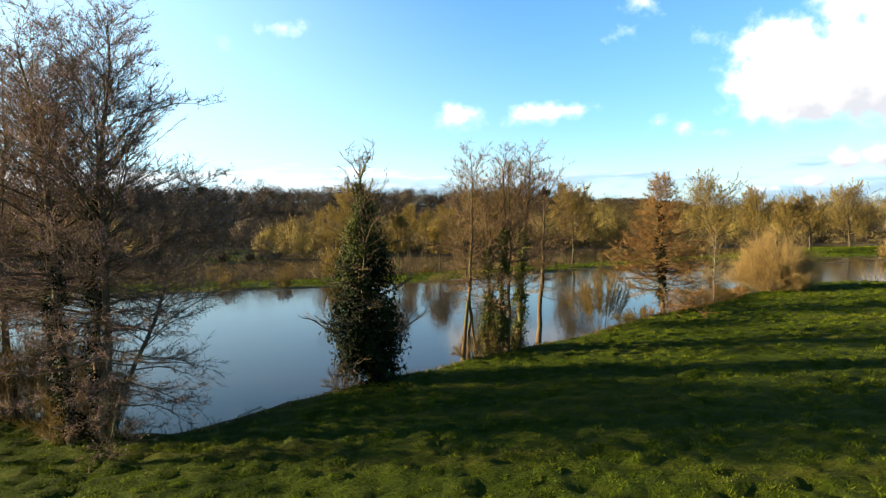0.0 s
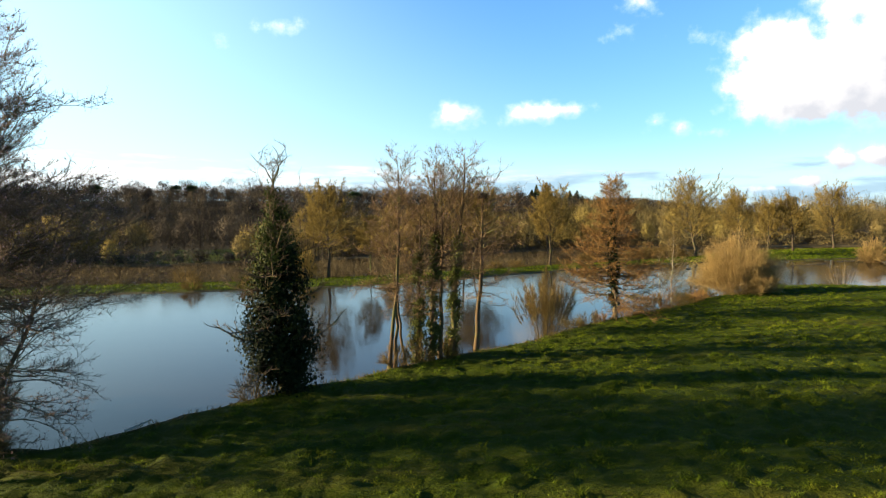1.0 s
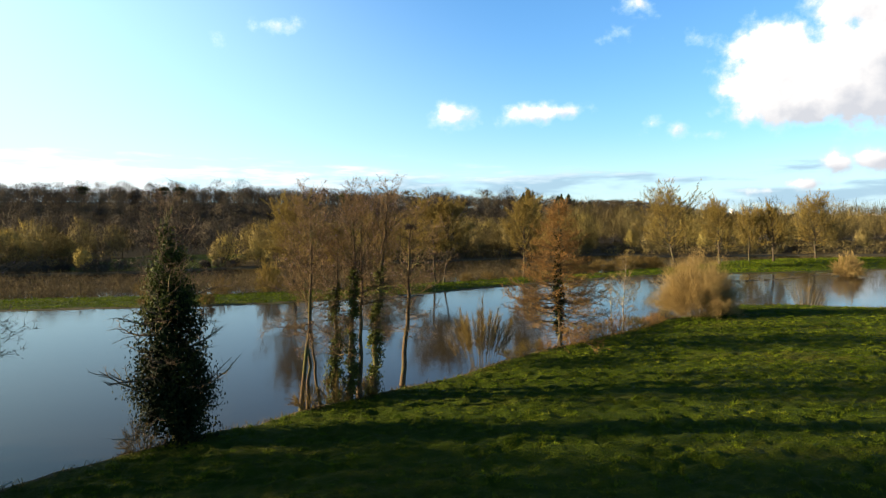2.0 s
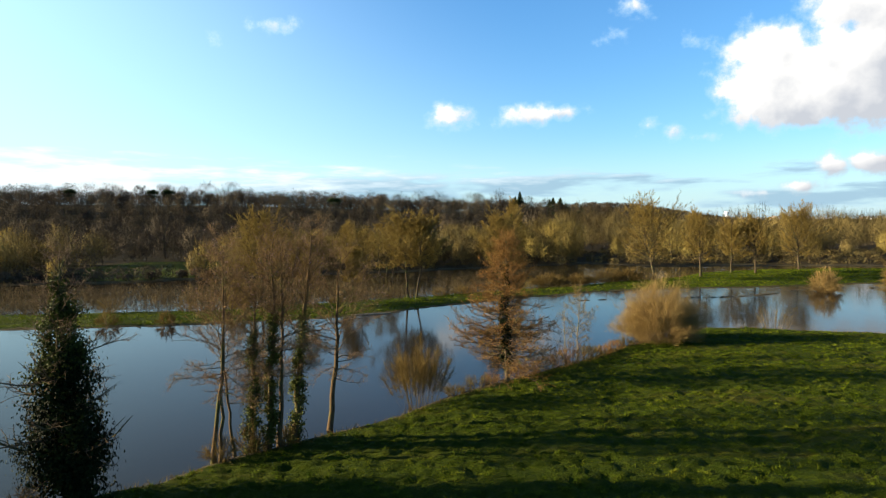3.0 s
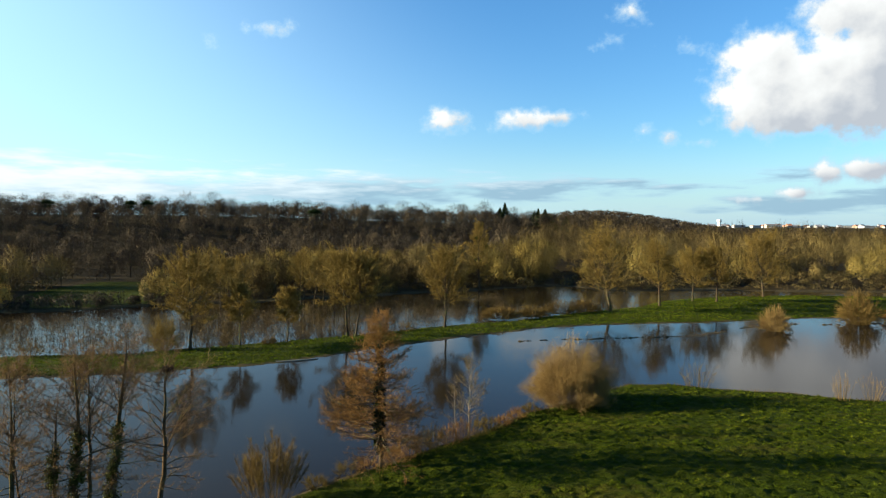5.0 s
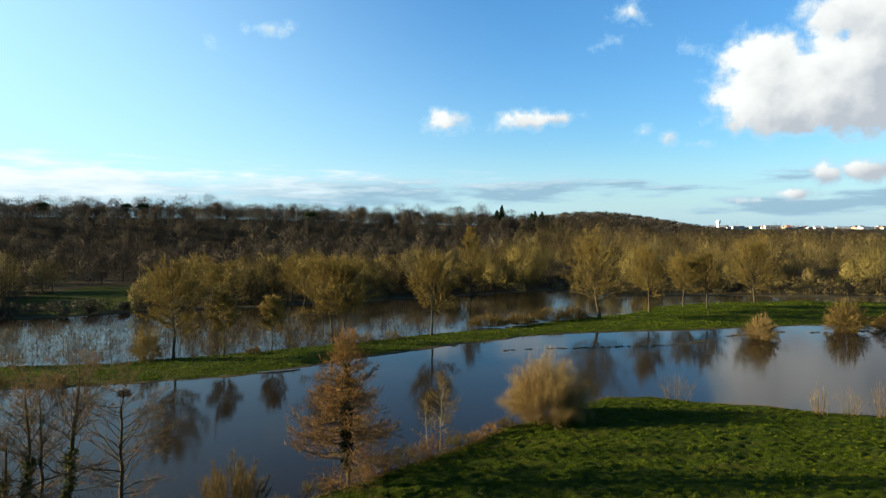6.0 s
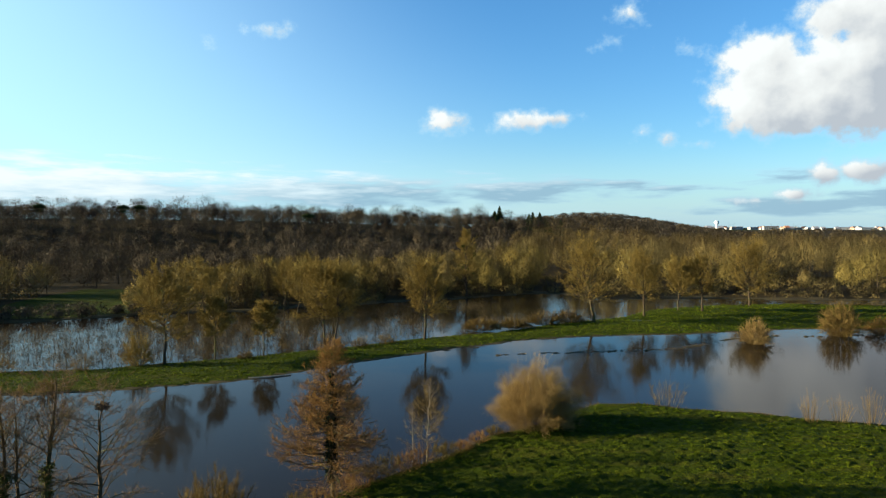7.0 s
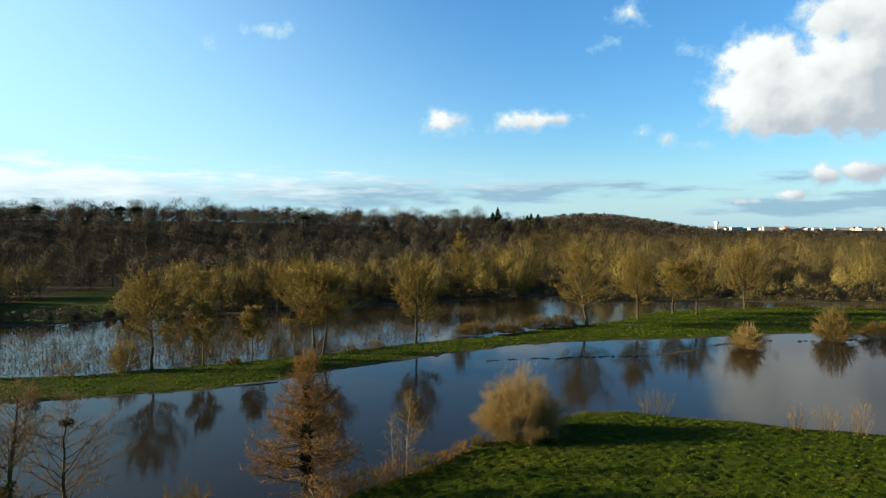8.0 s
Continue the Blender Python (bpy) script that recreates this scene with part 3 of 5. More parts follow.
def tree(name, at, label, group="", bark_mat=None, twig_mat=None, ivy=None, ivy_mat=None, catkins=0, catkin_mat=None, base_sink=0.05, crest=None, **how):
    z = ground_z(at[0], at[1]) if len(at) < 3 else at[2]
    ob = thing(name, (at[0], at[1], z - base_sink), label, "tree", group)
    trunk, limbs, fine, pts, rad, tw = grow(**how)
    ob["crook"] = [float(c) for c in pts[-2] + np.array(ob.location)]
    part("trunk", trunk, bark_mat or BARK_DARK, ob, smooth=True)
    if at[1] > 80:
        rest = Geo()
        for g in limbs[14:]:
            rest.add(np.concatenate(g.v), np.concatenate(g.f))
        limbs = limbs[:14]
        if rest.n:
            part("upper_limb", rest, bark_mat or BARK_DARK, ob, smooth=True)["kind"] = "stuff"
    for g in limbs:
        part("limb", g, bark_mat or BARK_DARK, ob, smooth=True)
    part("crown", fine, twig_mat or TWIG_ALDER, ob)["kind"] = "stuff"
    if catkins:
        rng = np.random.default_rng(how["seed"] + 77)
        g = Geo()
        pick = rng.integers(0, len(tw[0]), catkins)
        way = tw[1][pick] / np.linalg.norm(tw[1][pick], axis=1)[:, None]
        spot = tw[0][pick] + way * (tw[2][pick] * rng.uniform(0.3, 1.05, catkins))[:, None]
        g.blades(spot, way * 0.2 + rng.normal(size=spot.shape) * 0.4 - np.array((0, 0, 0.5)), rng.uniform(0.05, 0.11, catkins), 0.035, rng)
        part("catkin", g, catkin_mat or TWIG_CONES, ob, "small hanging cones and catkins")["kind"] = "stuff"
    # the upper leaves take a lighter colour that stands in for sun
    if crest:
        part("upper_ivy", ivy_on(pts, rad, how["seed"] + 19, **crest), IVY_MID, ob, "thinner ivy higher up, coloured lighter as in sun")["kind"] = "stuff"
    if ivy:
        part("ivy", ivy_on(pts, rad, how["seed"] + 9, **ivy), ivy_mat or IVY_SHADED, ob, "glossy dark green climbing ivy with shade or sun in its colour")["kind"] = "stuff"
    return ob


def bush(name, at, label, category, seed, h, w, stems, material, twigs=5, twig=0.5, wide=0.02, r=0.018, lift=0.0, droop=0.0, group="", dome=False, stem_mat=None, deep=None, fill=False, loose=0.45, scatter_by=0.0):
    """Many stems fanning up out of one stool."""
    rng = np.random.default_rng(seed)
    z = ground_z(at[0], at[1]) if len(at) < 3 else at[2]
    ob = thing(name, (at[0], at[1], z - 0.06), label, category, group)
    g, f = Geo(), Geo()
    base, way, ln = [], [], []
    deep = deep or w
    for k in range(stems):
        a = rng.uniform(0, 2 * math.pi)
        q = math.sqrt(rng.uniform(0, 1))
        foot = np.array((math.cos(a) * q * w * 0.22, math.sin(a) * q * deep * 0.22, 0))
        if dome:
            el = math.asin(rng.uniform(0.08, 1.0))
            tip = np.array((math.cos(a) * math.cos(el) * w / 2, math.sin(a) * math.cos(el) * deep / 2, math.sin(el) * h)) * (rng.uniform(0.55, 0.92) if fill else rng.uniform(0.72, 1.03))
            if fill:
                tip *= 1 + 0.11 * math.sin(3 * a + 1.3) * math.cos(2 * el) + 0.09 * math.sin(5 * a + 6 * el)
            tip[2] = max(tip[2], 0.35)
        else:
            tip = np.array((math.cos(a) * q * w / 2, math.sin(a) * q * deep / 2, h * (1 - 0.35 * q) * rng.uniform(0.6, 1.02)))
        mid = foot * 0.45 + tip * 0.55 + np.array((0, 0, 0.16 * h * (1 if dome else 0.3))) + rng.normal(size=3) * 0.03 * h
        t = np.linspace(0, 1, 6)[:, None]
        line = (1 - t) ** 2 * foot + 2 * t * (1 - t) * mid + t * t * tip
        g.tube(line, r * rng.uniform(0.6, 1.4) * (1 - np.linspace(0, 0.8, 6)), 3)
        for c in range(twigs):
            s = rng.uniform(0.35, 1)
            i = min(4, int(s * 5))
            p = line[i] + (line[i + 1] - line[i]) * (s * 5 - i)
            base.append(p + rng.normal(size=3) * scatter_by)
            way.append((unit(p) if scatter_by else unit(line[i + 1] - line[i])) + rng.normal(size=3) * loose + np.array((0, 0, 0.35 - droop)))
            ln.append(twig * rng.uniform(0.5, 1.4))
    f.blades(base, way, np.array(ln), wide * rng.uniform(0.7, 1.4, len(ln)), rng)
    part("stem", g, stem_mat or material, ob, smooth=True)["kind"] = "stuff"
    part("crown", f, material, ob)["kind"] = "stuff"
    return ob


ALDER = dict(bark_mat=BARK_DARK, twig_mat=TWIG_ALDER)
FULL = dict(profile="alder", limb_r=0.009, subs=13, twigs=20, twig=0.38, wide=0.015, taper=0.44, bend=0.05, crook=0.15)
G1 = "alders at the near bend of the bank"
# tall group standing on the near bend
tree("alder_tree", (-12.9, 22.3), "tall bare alder leaning over, trunk wrapped in ivy", G1, seed=11, h=14.0, r=0.19, lean=(-1.5, 0.3), first=0.25, n=56, reach=4.4, rise=(-8, 44),
     catkins=4600, ivy=dict(top=8.2, thick=0.26, count=3600, size=0.055), **ALDER, **FULL)
tree("alder_tree", (-12.35, 22.6), "bare alder with a thick sleeve of dark ivy", G1, seed=12, h=12.4, r=0.16, lean=(0.2, 0.5), first=0.4, n=36, reach=3.6, rise=(-2, 44),
     catkins=2600, ivy=dict(top=8.4, thick=0.26, count=3800, size=0.055), **ALDER, **FULL)
tree("alder_tree", (-11.9, 22.3), "straight dark bare alder with a dense purple-brown crown", G1, seed=13, h=14.4, r=0.18, lean=(-0.3, 0.2), first=0.13, n=84, reach=4.9, rise=(-14, 42),
     catkins=7000, **ALDER, **FULL)
tree("alder_tree", (-11.65, 22.2), "slender bare alder leaning far out over the water", G1, seed=14, h=9.0, r=0.10, lean=(3.0, 0.6), first=0.1, n=56, reach=4.1, rise=(-20, 30),
     catkins=2600, **ALDER, **FULL)
tree("alder_tree", (-13.9, 23.4), "bare alder with a thin trunk in the group", G1, seed=15, h=13.2, r=0.13, lean=(-0.3, 0.4), first=0.3, n=46, reach=3.8, rise=(-8, 44), catkins=3000, **ALDER, **FULL)
tree("alder_tree", (-15.3, 24.9), "bare alder with brown trunk behind brambles", G1, seed=16, h=13.2, r=0.16, lean=(-0.5, 0.3), first=0.3, n=48, reach=4.0, rise=(-8, 44), catkins=3000, **ALDER, **FULL)
tree("alder_tree", (-16.9, 25.4), "tall bare alder with many fine side branches", G1, seed=17, h=14.0, r=0.17, lean=(0.3, 0.2), first=0.3, n=50, reach=4.0, rise=(-8, 44), catkins=3000, **ALDER, **FULL)
tree("alder_tree", (-19.0, 26.6), "bare alder at the edge of the flood", G1, seed=18, h=12.4, r=0.15, lean=(-0.6, 0.2), first=0.3, n=42, reach=3.8, rise=(-8, 44), catkins=900, **ALDER, **FULL)

# out of view to the left, added so their shadows darken the lower meadow
for k, (x, y, h) in enumerate([(-22.0, 27.4, 9.0), (-25.5, 28.4, 9.8), (-22.6, 25.2, 8.6)]):
    tree("alder_tree", (x, y), "unseen bare alder added along the bank for its shade", G1, seed=190 + k, h=h, r=0.16, lean=(0.3, 0.2), first=0.2, n=44, reach=4.2, rise=(-8, 44), **ALDER, **FULL)


for k, (x, y, h) in enumerate([(-27.0, 20.4, 12.0)]):
    tree("alder_tree", (x, y), "bare alder standing alone on the meadow", "alders beside the meadow", seed=195 + k, h=h, r=0.2, lean=(0.3, 0.2), first=0.4, n=30, reach=3.2, rise=(-8, 44), **ALDER, **FULL)


# the ivy-clad tree: shade coloured into its lower leaves, sun into the upper
def ivy_bulge(z):
    return 0.8 + 0.6 * smooth(0, 2.4, z) - 0.25 * smooth(3.0, 4.8, z) - 0.42 * smooth(4.8, 5.8, z) - 0.45 * smooth(6, 9.2, z)


tree("ivy_clad_tree", (-3.3, 30.4), "dead-topped tree smothered in dense dark ivy with shade in its colour", seed=21, h=10.4, r=0.24, lean=(-0.4, 0), first=0.12, n=44, reach=3.5, rise=(0, 55),
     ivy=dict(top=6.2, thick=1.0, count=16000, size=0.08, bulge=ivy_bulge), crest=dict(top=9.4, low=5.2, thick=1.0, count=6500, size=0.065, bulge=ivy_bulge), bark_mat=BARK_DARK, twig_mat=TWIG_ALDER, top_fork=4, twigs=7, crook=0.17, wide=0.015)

WARM = dict(bark_mat=BARK_WARM, twig_mat=TWIG_WARM)
G2 = "alder clump on the bank"
CLUMP = dict(profile="alder", limb_r=0.011, subs=11, twigs=13, twig=0.38, wide=0.015, taper=0.44, bend=0.02, crook=0.16)
tree("alder_tree", (1.05, 34.9), "slim twin-stemmed bare alder in a clump", G2, seed=31, h=11.2, r=0.12, lean=(0.4, 0.2), first=0.32, n=34, reach=2.9, rise=(-12, 54), catkins=500, **WARM, **CLUMP)
tree("alder_tree", (1.35, 35.1), "slim bare alder standing close to its twin", G2, seed=32, h=10.1, r=0.10, lean=(0.5, 0.1), first=0.36, n=26, reach=2.6, rise=(-8, 54), catkins=300, **WARM, **CLUMP)
tree("alder_tree", (1.9, 35.7), "thin crooked bare alder with few branches", G2, seed=33, h=7.4, r=0.09, lean=(-0.8, 0.1), first=0.36, n=16, reach=1.9, rise=(0, 54), **WARM, **CLUMP)
# ivy in this clump wears the copy lightened for sun on the leaves
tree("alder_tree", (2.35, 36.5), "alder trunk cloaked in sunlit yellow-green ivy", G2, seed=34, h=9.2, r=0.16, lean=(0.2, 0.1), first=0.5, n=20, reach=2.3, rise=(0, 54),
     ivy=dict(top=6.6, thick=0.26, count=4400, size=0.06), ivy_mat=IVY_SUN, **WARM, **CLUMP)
tree("alder_tree", (3.2, 36.9), "tall bare alder with sunlit-coloured ivy up its trunk", G2, seed=35, h=11.2, r=0.18, lean=(0.3, 0.1), first=0.36, n=34, reach=2.9, rise=(-8, 54), catkins=500,
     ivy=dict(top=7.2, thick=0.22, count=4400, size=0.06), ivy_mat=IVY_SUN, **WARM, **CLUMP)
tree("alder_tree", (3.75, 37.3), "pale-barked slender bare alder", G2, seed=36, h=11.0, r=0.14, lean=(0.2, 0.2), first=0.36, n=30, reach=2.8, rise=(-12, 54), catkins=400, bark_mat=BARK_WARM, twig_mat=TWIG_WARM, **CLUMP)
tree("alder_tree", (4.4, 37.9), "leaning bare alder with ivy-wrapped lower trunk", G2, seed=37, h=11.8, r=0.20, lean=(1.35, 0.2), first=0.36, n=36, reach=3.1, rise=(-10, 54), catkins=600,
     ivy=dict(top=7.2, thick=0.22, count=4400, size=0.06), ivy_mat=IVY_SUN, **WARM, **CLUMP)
nest_tree = tree("alder_tree", (5.9, 40.0), "bare alder with pale trunk base and a stick nest", G2, seed=38, h=10.7, r=0.18, lean=(0.85, 0.2), first=0.32, n=42, reach=3.7, rise=(-12, 44), catkins=600,
     bark_mat=BARK_WARM, twig_mat=TWIG_WARM, **CLUMP)

# rust-coloured tree further along the bank
tree("alder_tree", (17.4, 50.5), "rust-brown alder with ivy along its straight trunk", seed=41, h=10.6, r=0.17, lean=(0.1, 0), first=0.16, n=135, reach=4.5, rise=(-14, 32), subs=14, twigs=13,
     twig=0.45, wide=0.025, limb_r=0.012, bark_mat=BARK_DARK, twig_mat=TWIG_RUST, catkins=4200, catkin_mat=TWIG_RUST, profile="cone", ivy=dict(top=8.6, thick=0.3, count=3000, low=1.2, size=0.085))

# shrubs and saplings along the bank
bush("shrub", (11.0, 44.6), "bare many-stemmed shrub on the bank", "shrub", 51, 5.2, 4.6, 60, TWIG_BROWN, 110, 0.5, 0.02, 0.009, stem_mat=TWIG_BROWN, loose=0.6)
tree("sapling", (24.0, 56.6), "pale-barked bare sapling among brambles", seed=52, h=6.4, r=0.07, lean=(0.1, 0), first=0.25, n=34, reach=2.1, rise=(15, 60), subs=8, twigs=7, bark_mat=BARK_PALE, twig_mat=TWIG_BROWN)
tree("sapling", (22.9, 56.2), "thin bare sapling on the bank", seed=53, h=5.0, r=0.05, lean=(-0.2, 0), first=0.2, n=20, reach=1.2, rise=(20, 60), subs=5, twigs=3, bark_mat=BARK_PALE, twig_mat=TWIG_BROWN)
bush("willow_bush", (34.4, 66.2), "dense rounded straw-brown willow bush at the water", "bush", 54, 7.0, 10.2, 600, TWIG_STRAW, 120, 0.42, 0.016, 0.008, dome=True, fill=True, loose=0.4, scatter_by=0.22)
bush("shrub", (49.9, 73.9), "sparse bare shrub at the meadow corner", "shrub", 55, 4.3, 4.6, 46, TWIG_BROWN, 12, 0.6, 0.02, 0.02, stem_mat=BARK_PALE)
for k, (x, y, h) in enumerate([(61.5, 67.2, 3.6), (64.2, 66.8, 3.2), (66.8, 66.0, 4.2), (70.5, 65.0, 4.0)]):
    bush("shrub", (x, y), "thin upright bare stems on the flooded edge", "shrub", 60 + k, h, 2.6, 26, TWIG_STRAW, 6, 0.5, 0.018, 0.016, group="upright shrubs at the meadow edge", stem_mat=TWIG_STRAW)
for k, (x, y, h, w) in enumerate([(15.2, 49.6, 1.5, 2.6), (19.3, 52.6, 1.9, 3.0), (21.3, 54.4, 2.0, 3.0), (23.4, 56.2, 2.2, 2.6), (25.8, 58.6, 1.2, 2.2), (28.6, 61.8, 1.0, 2.0), (13.4, 47.2, 0.9, 2.0), (18.4, 51.6, 1.3, 2.2), (20.3, 53.6, 1.7, 2.4), (22.4, 55.4, 1.6, 2.4), (24.8, 57.4, 1.5, 2.4), (16.4, 50.6, 1.0, 2.0), (30.2, 63.8, 0.9, 1.8), (27.2, 60.0, 0.8, 1.8)]):
    bush("bramble", (x, y), "low rusty tangle of brambles and dead stems", "bramble", 70 + k, h, w, 60, TWIG_RUST if k % 2 else DEAD, 12, 0.4, 0.02, 0.01, dome=True, group="brambles along the bank")
for k, (x, y, h, w) in enumerate([(-14.6, 25.6, 5.2, 4.2), (-16.2, 27.2, 6.0, 5.0), (-18.4, 28.0, 6.4, 5.2), (-13.4, 24.4, 3.6, 3.4), (-17.4, 25.6, 5.0, 4.4)]):
    bush("shrub", (x, y), "tall brown leafless thicket behind the alders", "shrub", 170 + k, h, w, 60, TWIG_BROWN, 60, 0.6, 0.015, 0.012, stem_mat=BARK_DARK, loose=0.6, group="thicket behind the alders")
for k, (x, y, h, w) in enumerate([(-14.8, 24.2, 1.5, 2.8), (-13.2, 22.4, 1.2, 2.4), (-16.8, 25.2, 1.7, 3.0), (-11.6, 22.5, 0.9, 1.8), (-19, 26.4, 1.6, 3.0), (1.4, 34.9, 1.5, 1.8), (2.6, 36.2, 1.7, 2.0), (-4.6, 29.6, 1.5, 2.0), (4.2, 37.6, 1.2, 1.6)]):
    bush("bramble", (x, y), "brown leafless undergrowth round the tree feet", "bramble", 80 + k, h, w, 60, TWIG_BROWN, 12, 0.42, 0.02, 0.01, dome=True, group="undergrowth at the tree feet")

# trees on the flooded strip across the water
G3 = "willows on the grassy strip"
OLIVE = dict(bark_mat=BARK_FAR, twig_mat=TWIG_OLIVE, profile="round", wide=0.06, twig=0.6, subs=12, twigs=26, rise=(22, 74), taper=0.42)
tree("willow_tree", (-12, 95.4), "bare olive-brown willow on a grassy strip", G3, seed=101, h=10.1, r=0.22, first=0.35, n=40, reach=5.2, **OLIVE)
tree("willow_tree", (-6.2, 99), "thin bare tree at the strip's edge", G3, seed=102, h=6.9, r=0.12, first=0.45, n=21, reach=2.9, **OLIVE)
tree("willow_tree", (0.0, 101.6), "forked slender bare tree beside the flood", G3, seed=103, h=6.5, r=0.11, lean=(0.6, 0), first=0.4, n=21, reach=2.6, **OLIVE)
tree("willow_tree", (8.4, 106.9), "yellow-olive willow with two stems", G3, seed=104, h=10.2, r=0.2, lean=(-1.0, 0), first=0.4, n=37, reach=5.0, **OLIVE)
tree("willow_tree", (9.6, 106.2), "yellow-olive willow stem leaning out", G3, seed=105, h=10.0, r=0.18, lean=(1.0, 0), first=0.42, n=35, reach=4.6, **OLIVE)
tree("willow_tree", (23.9, 115.4), "round-crowned yellow-olive willow on a clear stem", G3, seed=106, h=10.2, r=0.22, first=0.38, n=43, reach=5.5, **OLIVE)
tree("poplar_tree", (35.6, 184), "tall bare poplar dotted with mistletoe", seed=107, h=16.1, r=0.32, first=0.2, n=45, reach=4.6, **OLIVE)
tree("willow_tree", (58.2, 135.5), "large spreading bare willow with leaning trunk", G3, seed=108, h=11.6, r=0.34, lean=(-2.0, 0), first=0.3, n=54, reach=7.6, **OLIVE)
tree("willow_tree", (71.6, 144.5), "bare olive-brown willow by a puddle", G3, seed=109, h=10.4, r=0.26, lean=(-0.5, 0), first=0.34, n=43, reach=5.2, **OLIVE)
tree("willow_tree", (82.6, 153.5), "bare willow on the far side of the strip", G3, seed=110, h=9.3, r=0.22, first=0.34, n=37, reach=4.4, **OLIVE)
tree("willow_tree", (87.4, 151.5), "bare willow with a straight stem", G3, seed=111, h=10.0, r=0.24, first=0.34, n=37, reach=4.8, **OLIVE)
tree("willow_tree", (104.6, 163.5), "broad bare willow with a golden crown", G3, seed=112, h=11.3, r=0.3, first=0.25, n=51, reach=6.8, **OLIVE)
# slender trees standing in the flood behind the strip
rng_f = np.random.default_rng(44)
for k in range(15):
    x, y = rng_f.uniform(-30, 4), rng_f.uniform(139, 156)
    tree("flooded_tree", (x, y, -0.2), "slim bare tree standing in flood water", "trees standing in the flood", seed=600 + k, h=rng_f.uniform(8.5, 11.5), r=0.13, lean=(rng_f.normal() * 0.5, 0),
         first=0.38, n=16, reach=2.7, bark_mat=BARK_FAR, twig_mat=TWIG_OLIVE, profile="round", wide=0.07, twig=0.8, subs=8, twigs=12, rise=(20, 75), taper=0.42)
bush("willow_bush", (-15.5, 95.2), "yellow-twigged willow bush beside the back channel", "bush", 141, 5.4, 4.4, 120, TWIG_OLIVE, 18, 0.7, 0.05, 0.02, dome=True)
for k, (x, y, h, w) in enumerate([(-21.5, 92.2, 2.8, 4.0), (-31, 90.8, 2.6, 5.0), (-26, 79.8, 2.0, 3.0), (-19.5, 80.6, 1.6, 2.4), (13.5, 108.5, 1.4, 3.2), (17.5, 111.5, 1.5, 3.6), (-2.0, 99.5, 1.0, 2.6)]):
    bush("shrub", (x, y), "small bare brown shrub on the strip's edge", "shrub", 150 + k, h, w, 70, TWIG_BROWN, 12, 0.5, 0.035, 0.014, dome=True, group="shrubs on the grassy strip")
for k, (x, y, h, w, d) in enumerate([(34.5, 125.0, 2.4, 9, 4), (41, 127.5, 2.0, 7, 4), (47.5, 132, 2.8, 9, 4), (53, 135.4, 2.6, 7, 4)]):
    bush("thicket", (x, y, 0.2), "low brown thicket on the grassy strip", "thicket", 120 + k, h, w, 220, TWIG_BROWN, 10, 0.7, 0.06, 0.02, dome=True, group="thickets on the grassy strip", deep=d)
bush("willow_bush", (78.7, 111.0, -0.1), "brown bush standing in the flood water", "bush", 131, 4.6, 5.6, 260, TWIG_STRAW, 12, 0.7, 0.05, 0.025, dome=True)
bush("willow_bush", (98.0, 118.6, -0.1), "large brown bush standing in the flood water", "bush", 132, 6.6, 8.0, 340, TWIG_BROWN, 13, 0.8, 0.055, 0.025, dome=True)
bush("willow_bush", (107.0, 119.5, -0.1), "low reddish bush standing in the flood water", "bush", 133, 3.6, 8.0, 260, TWIG_RUST, 10, 0.6, 0.05, 0.02, dome=True)


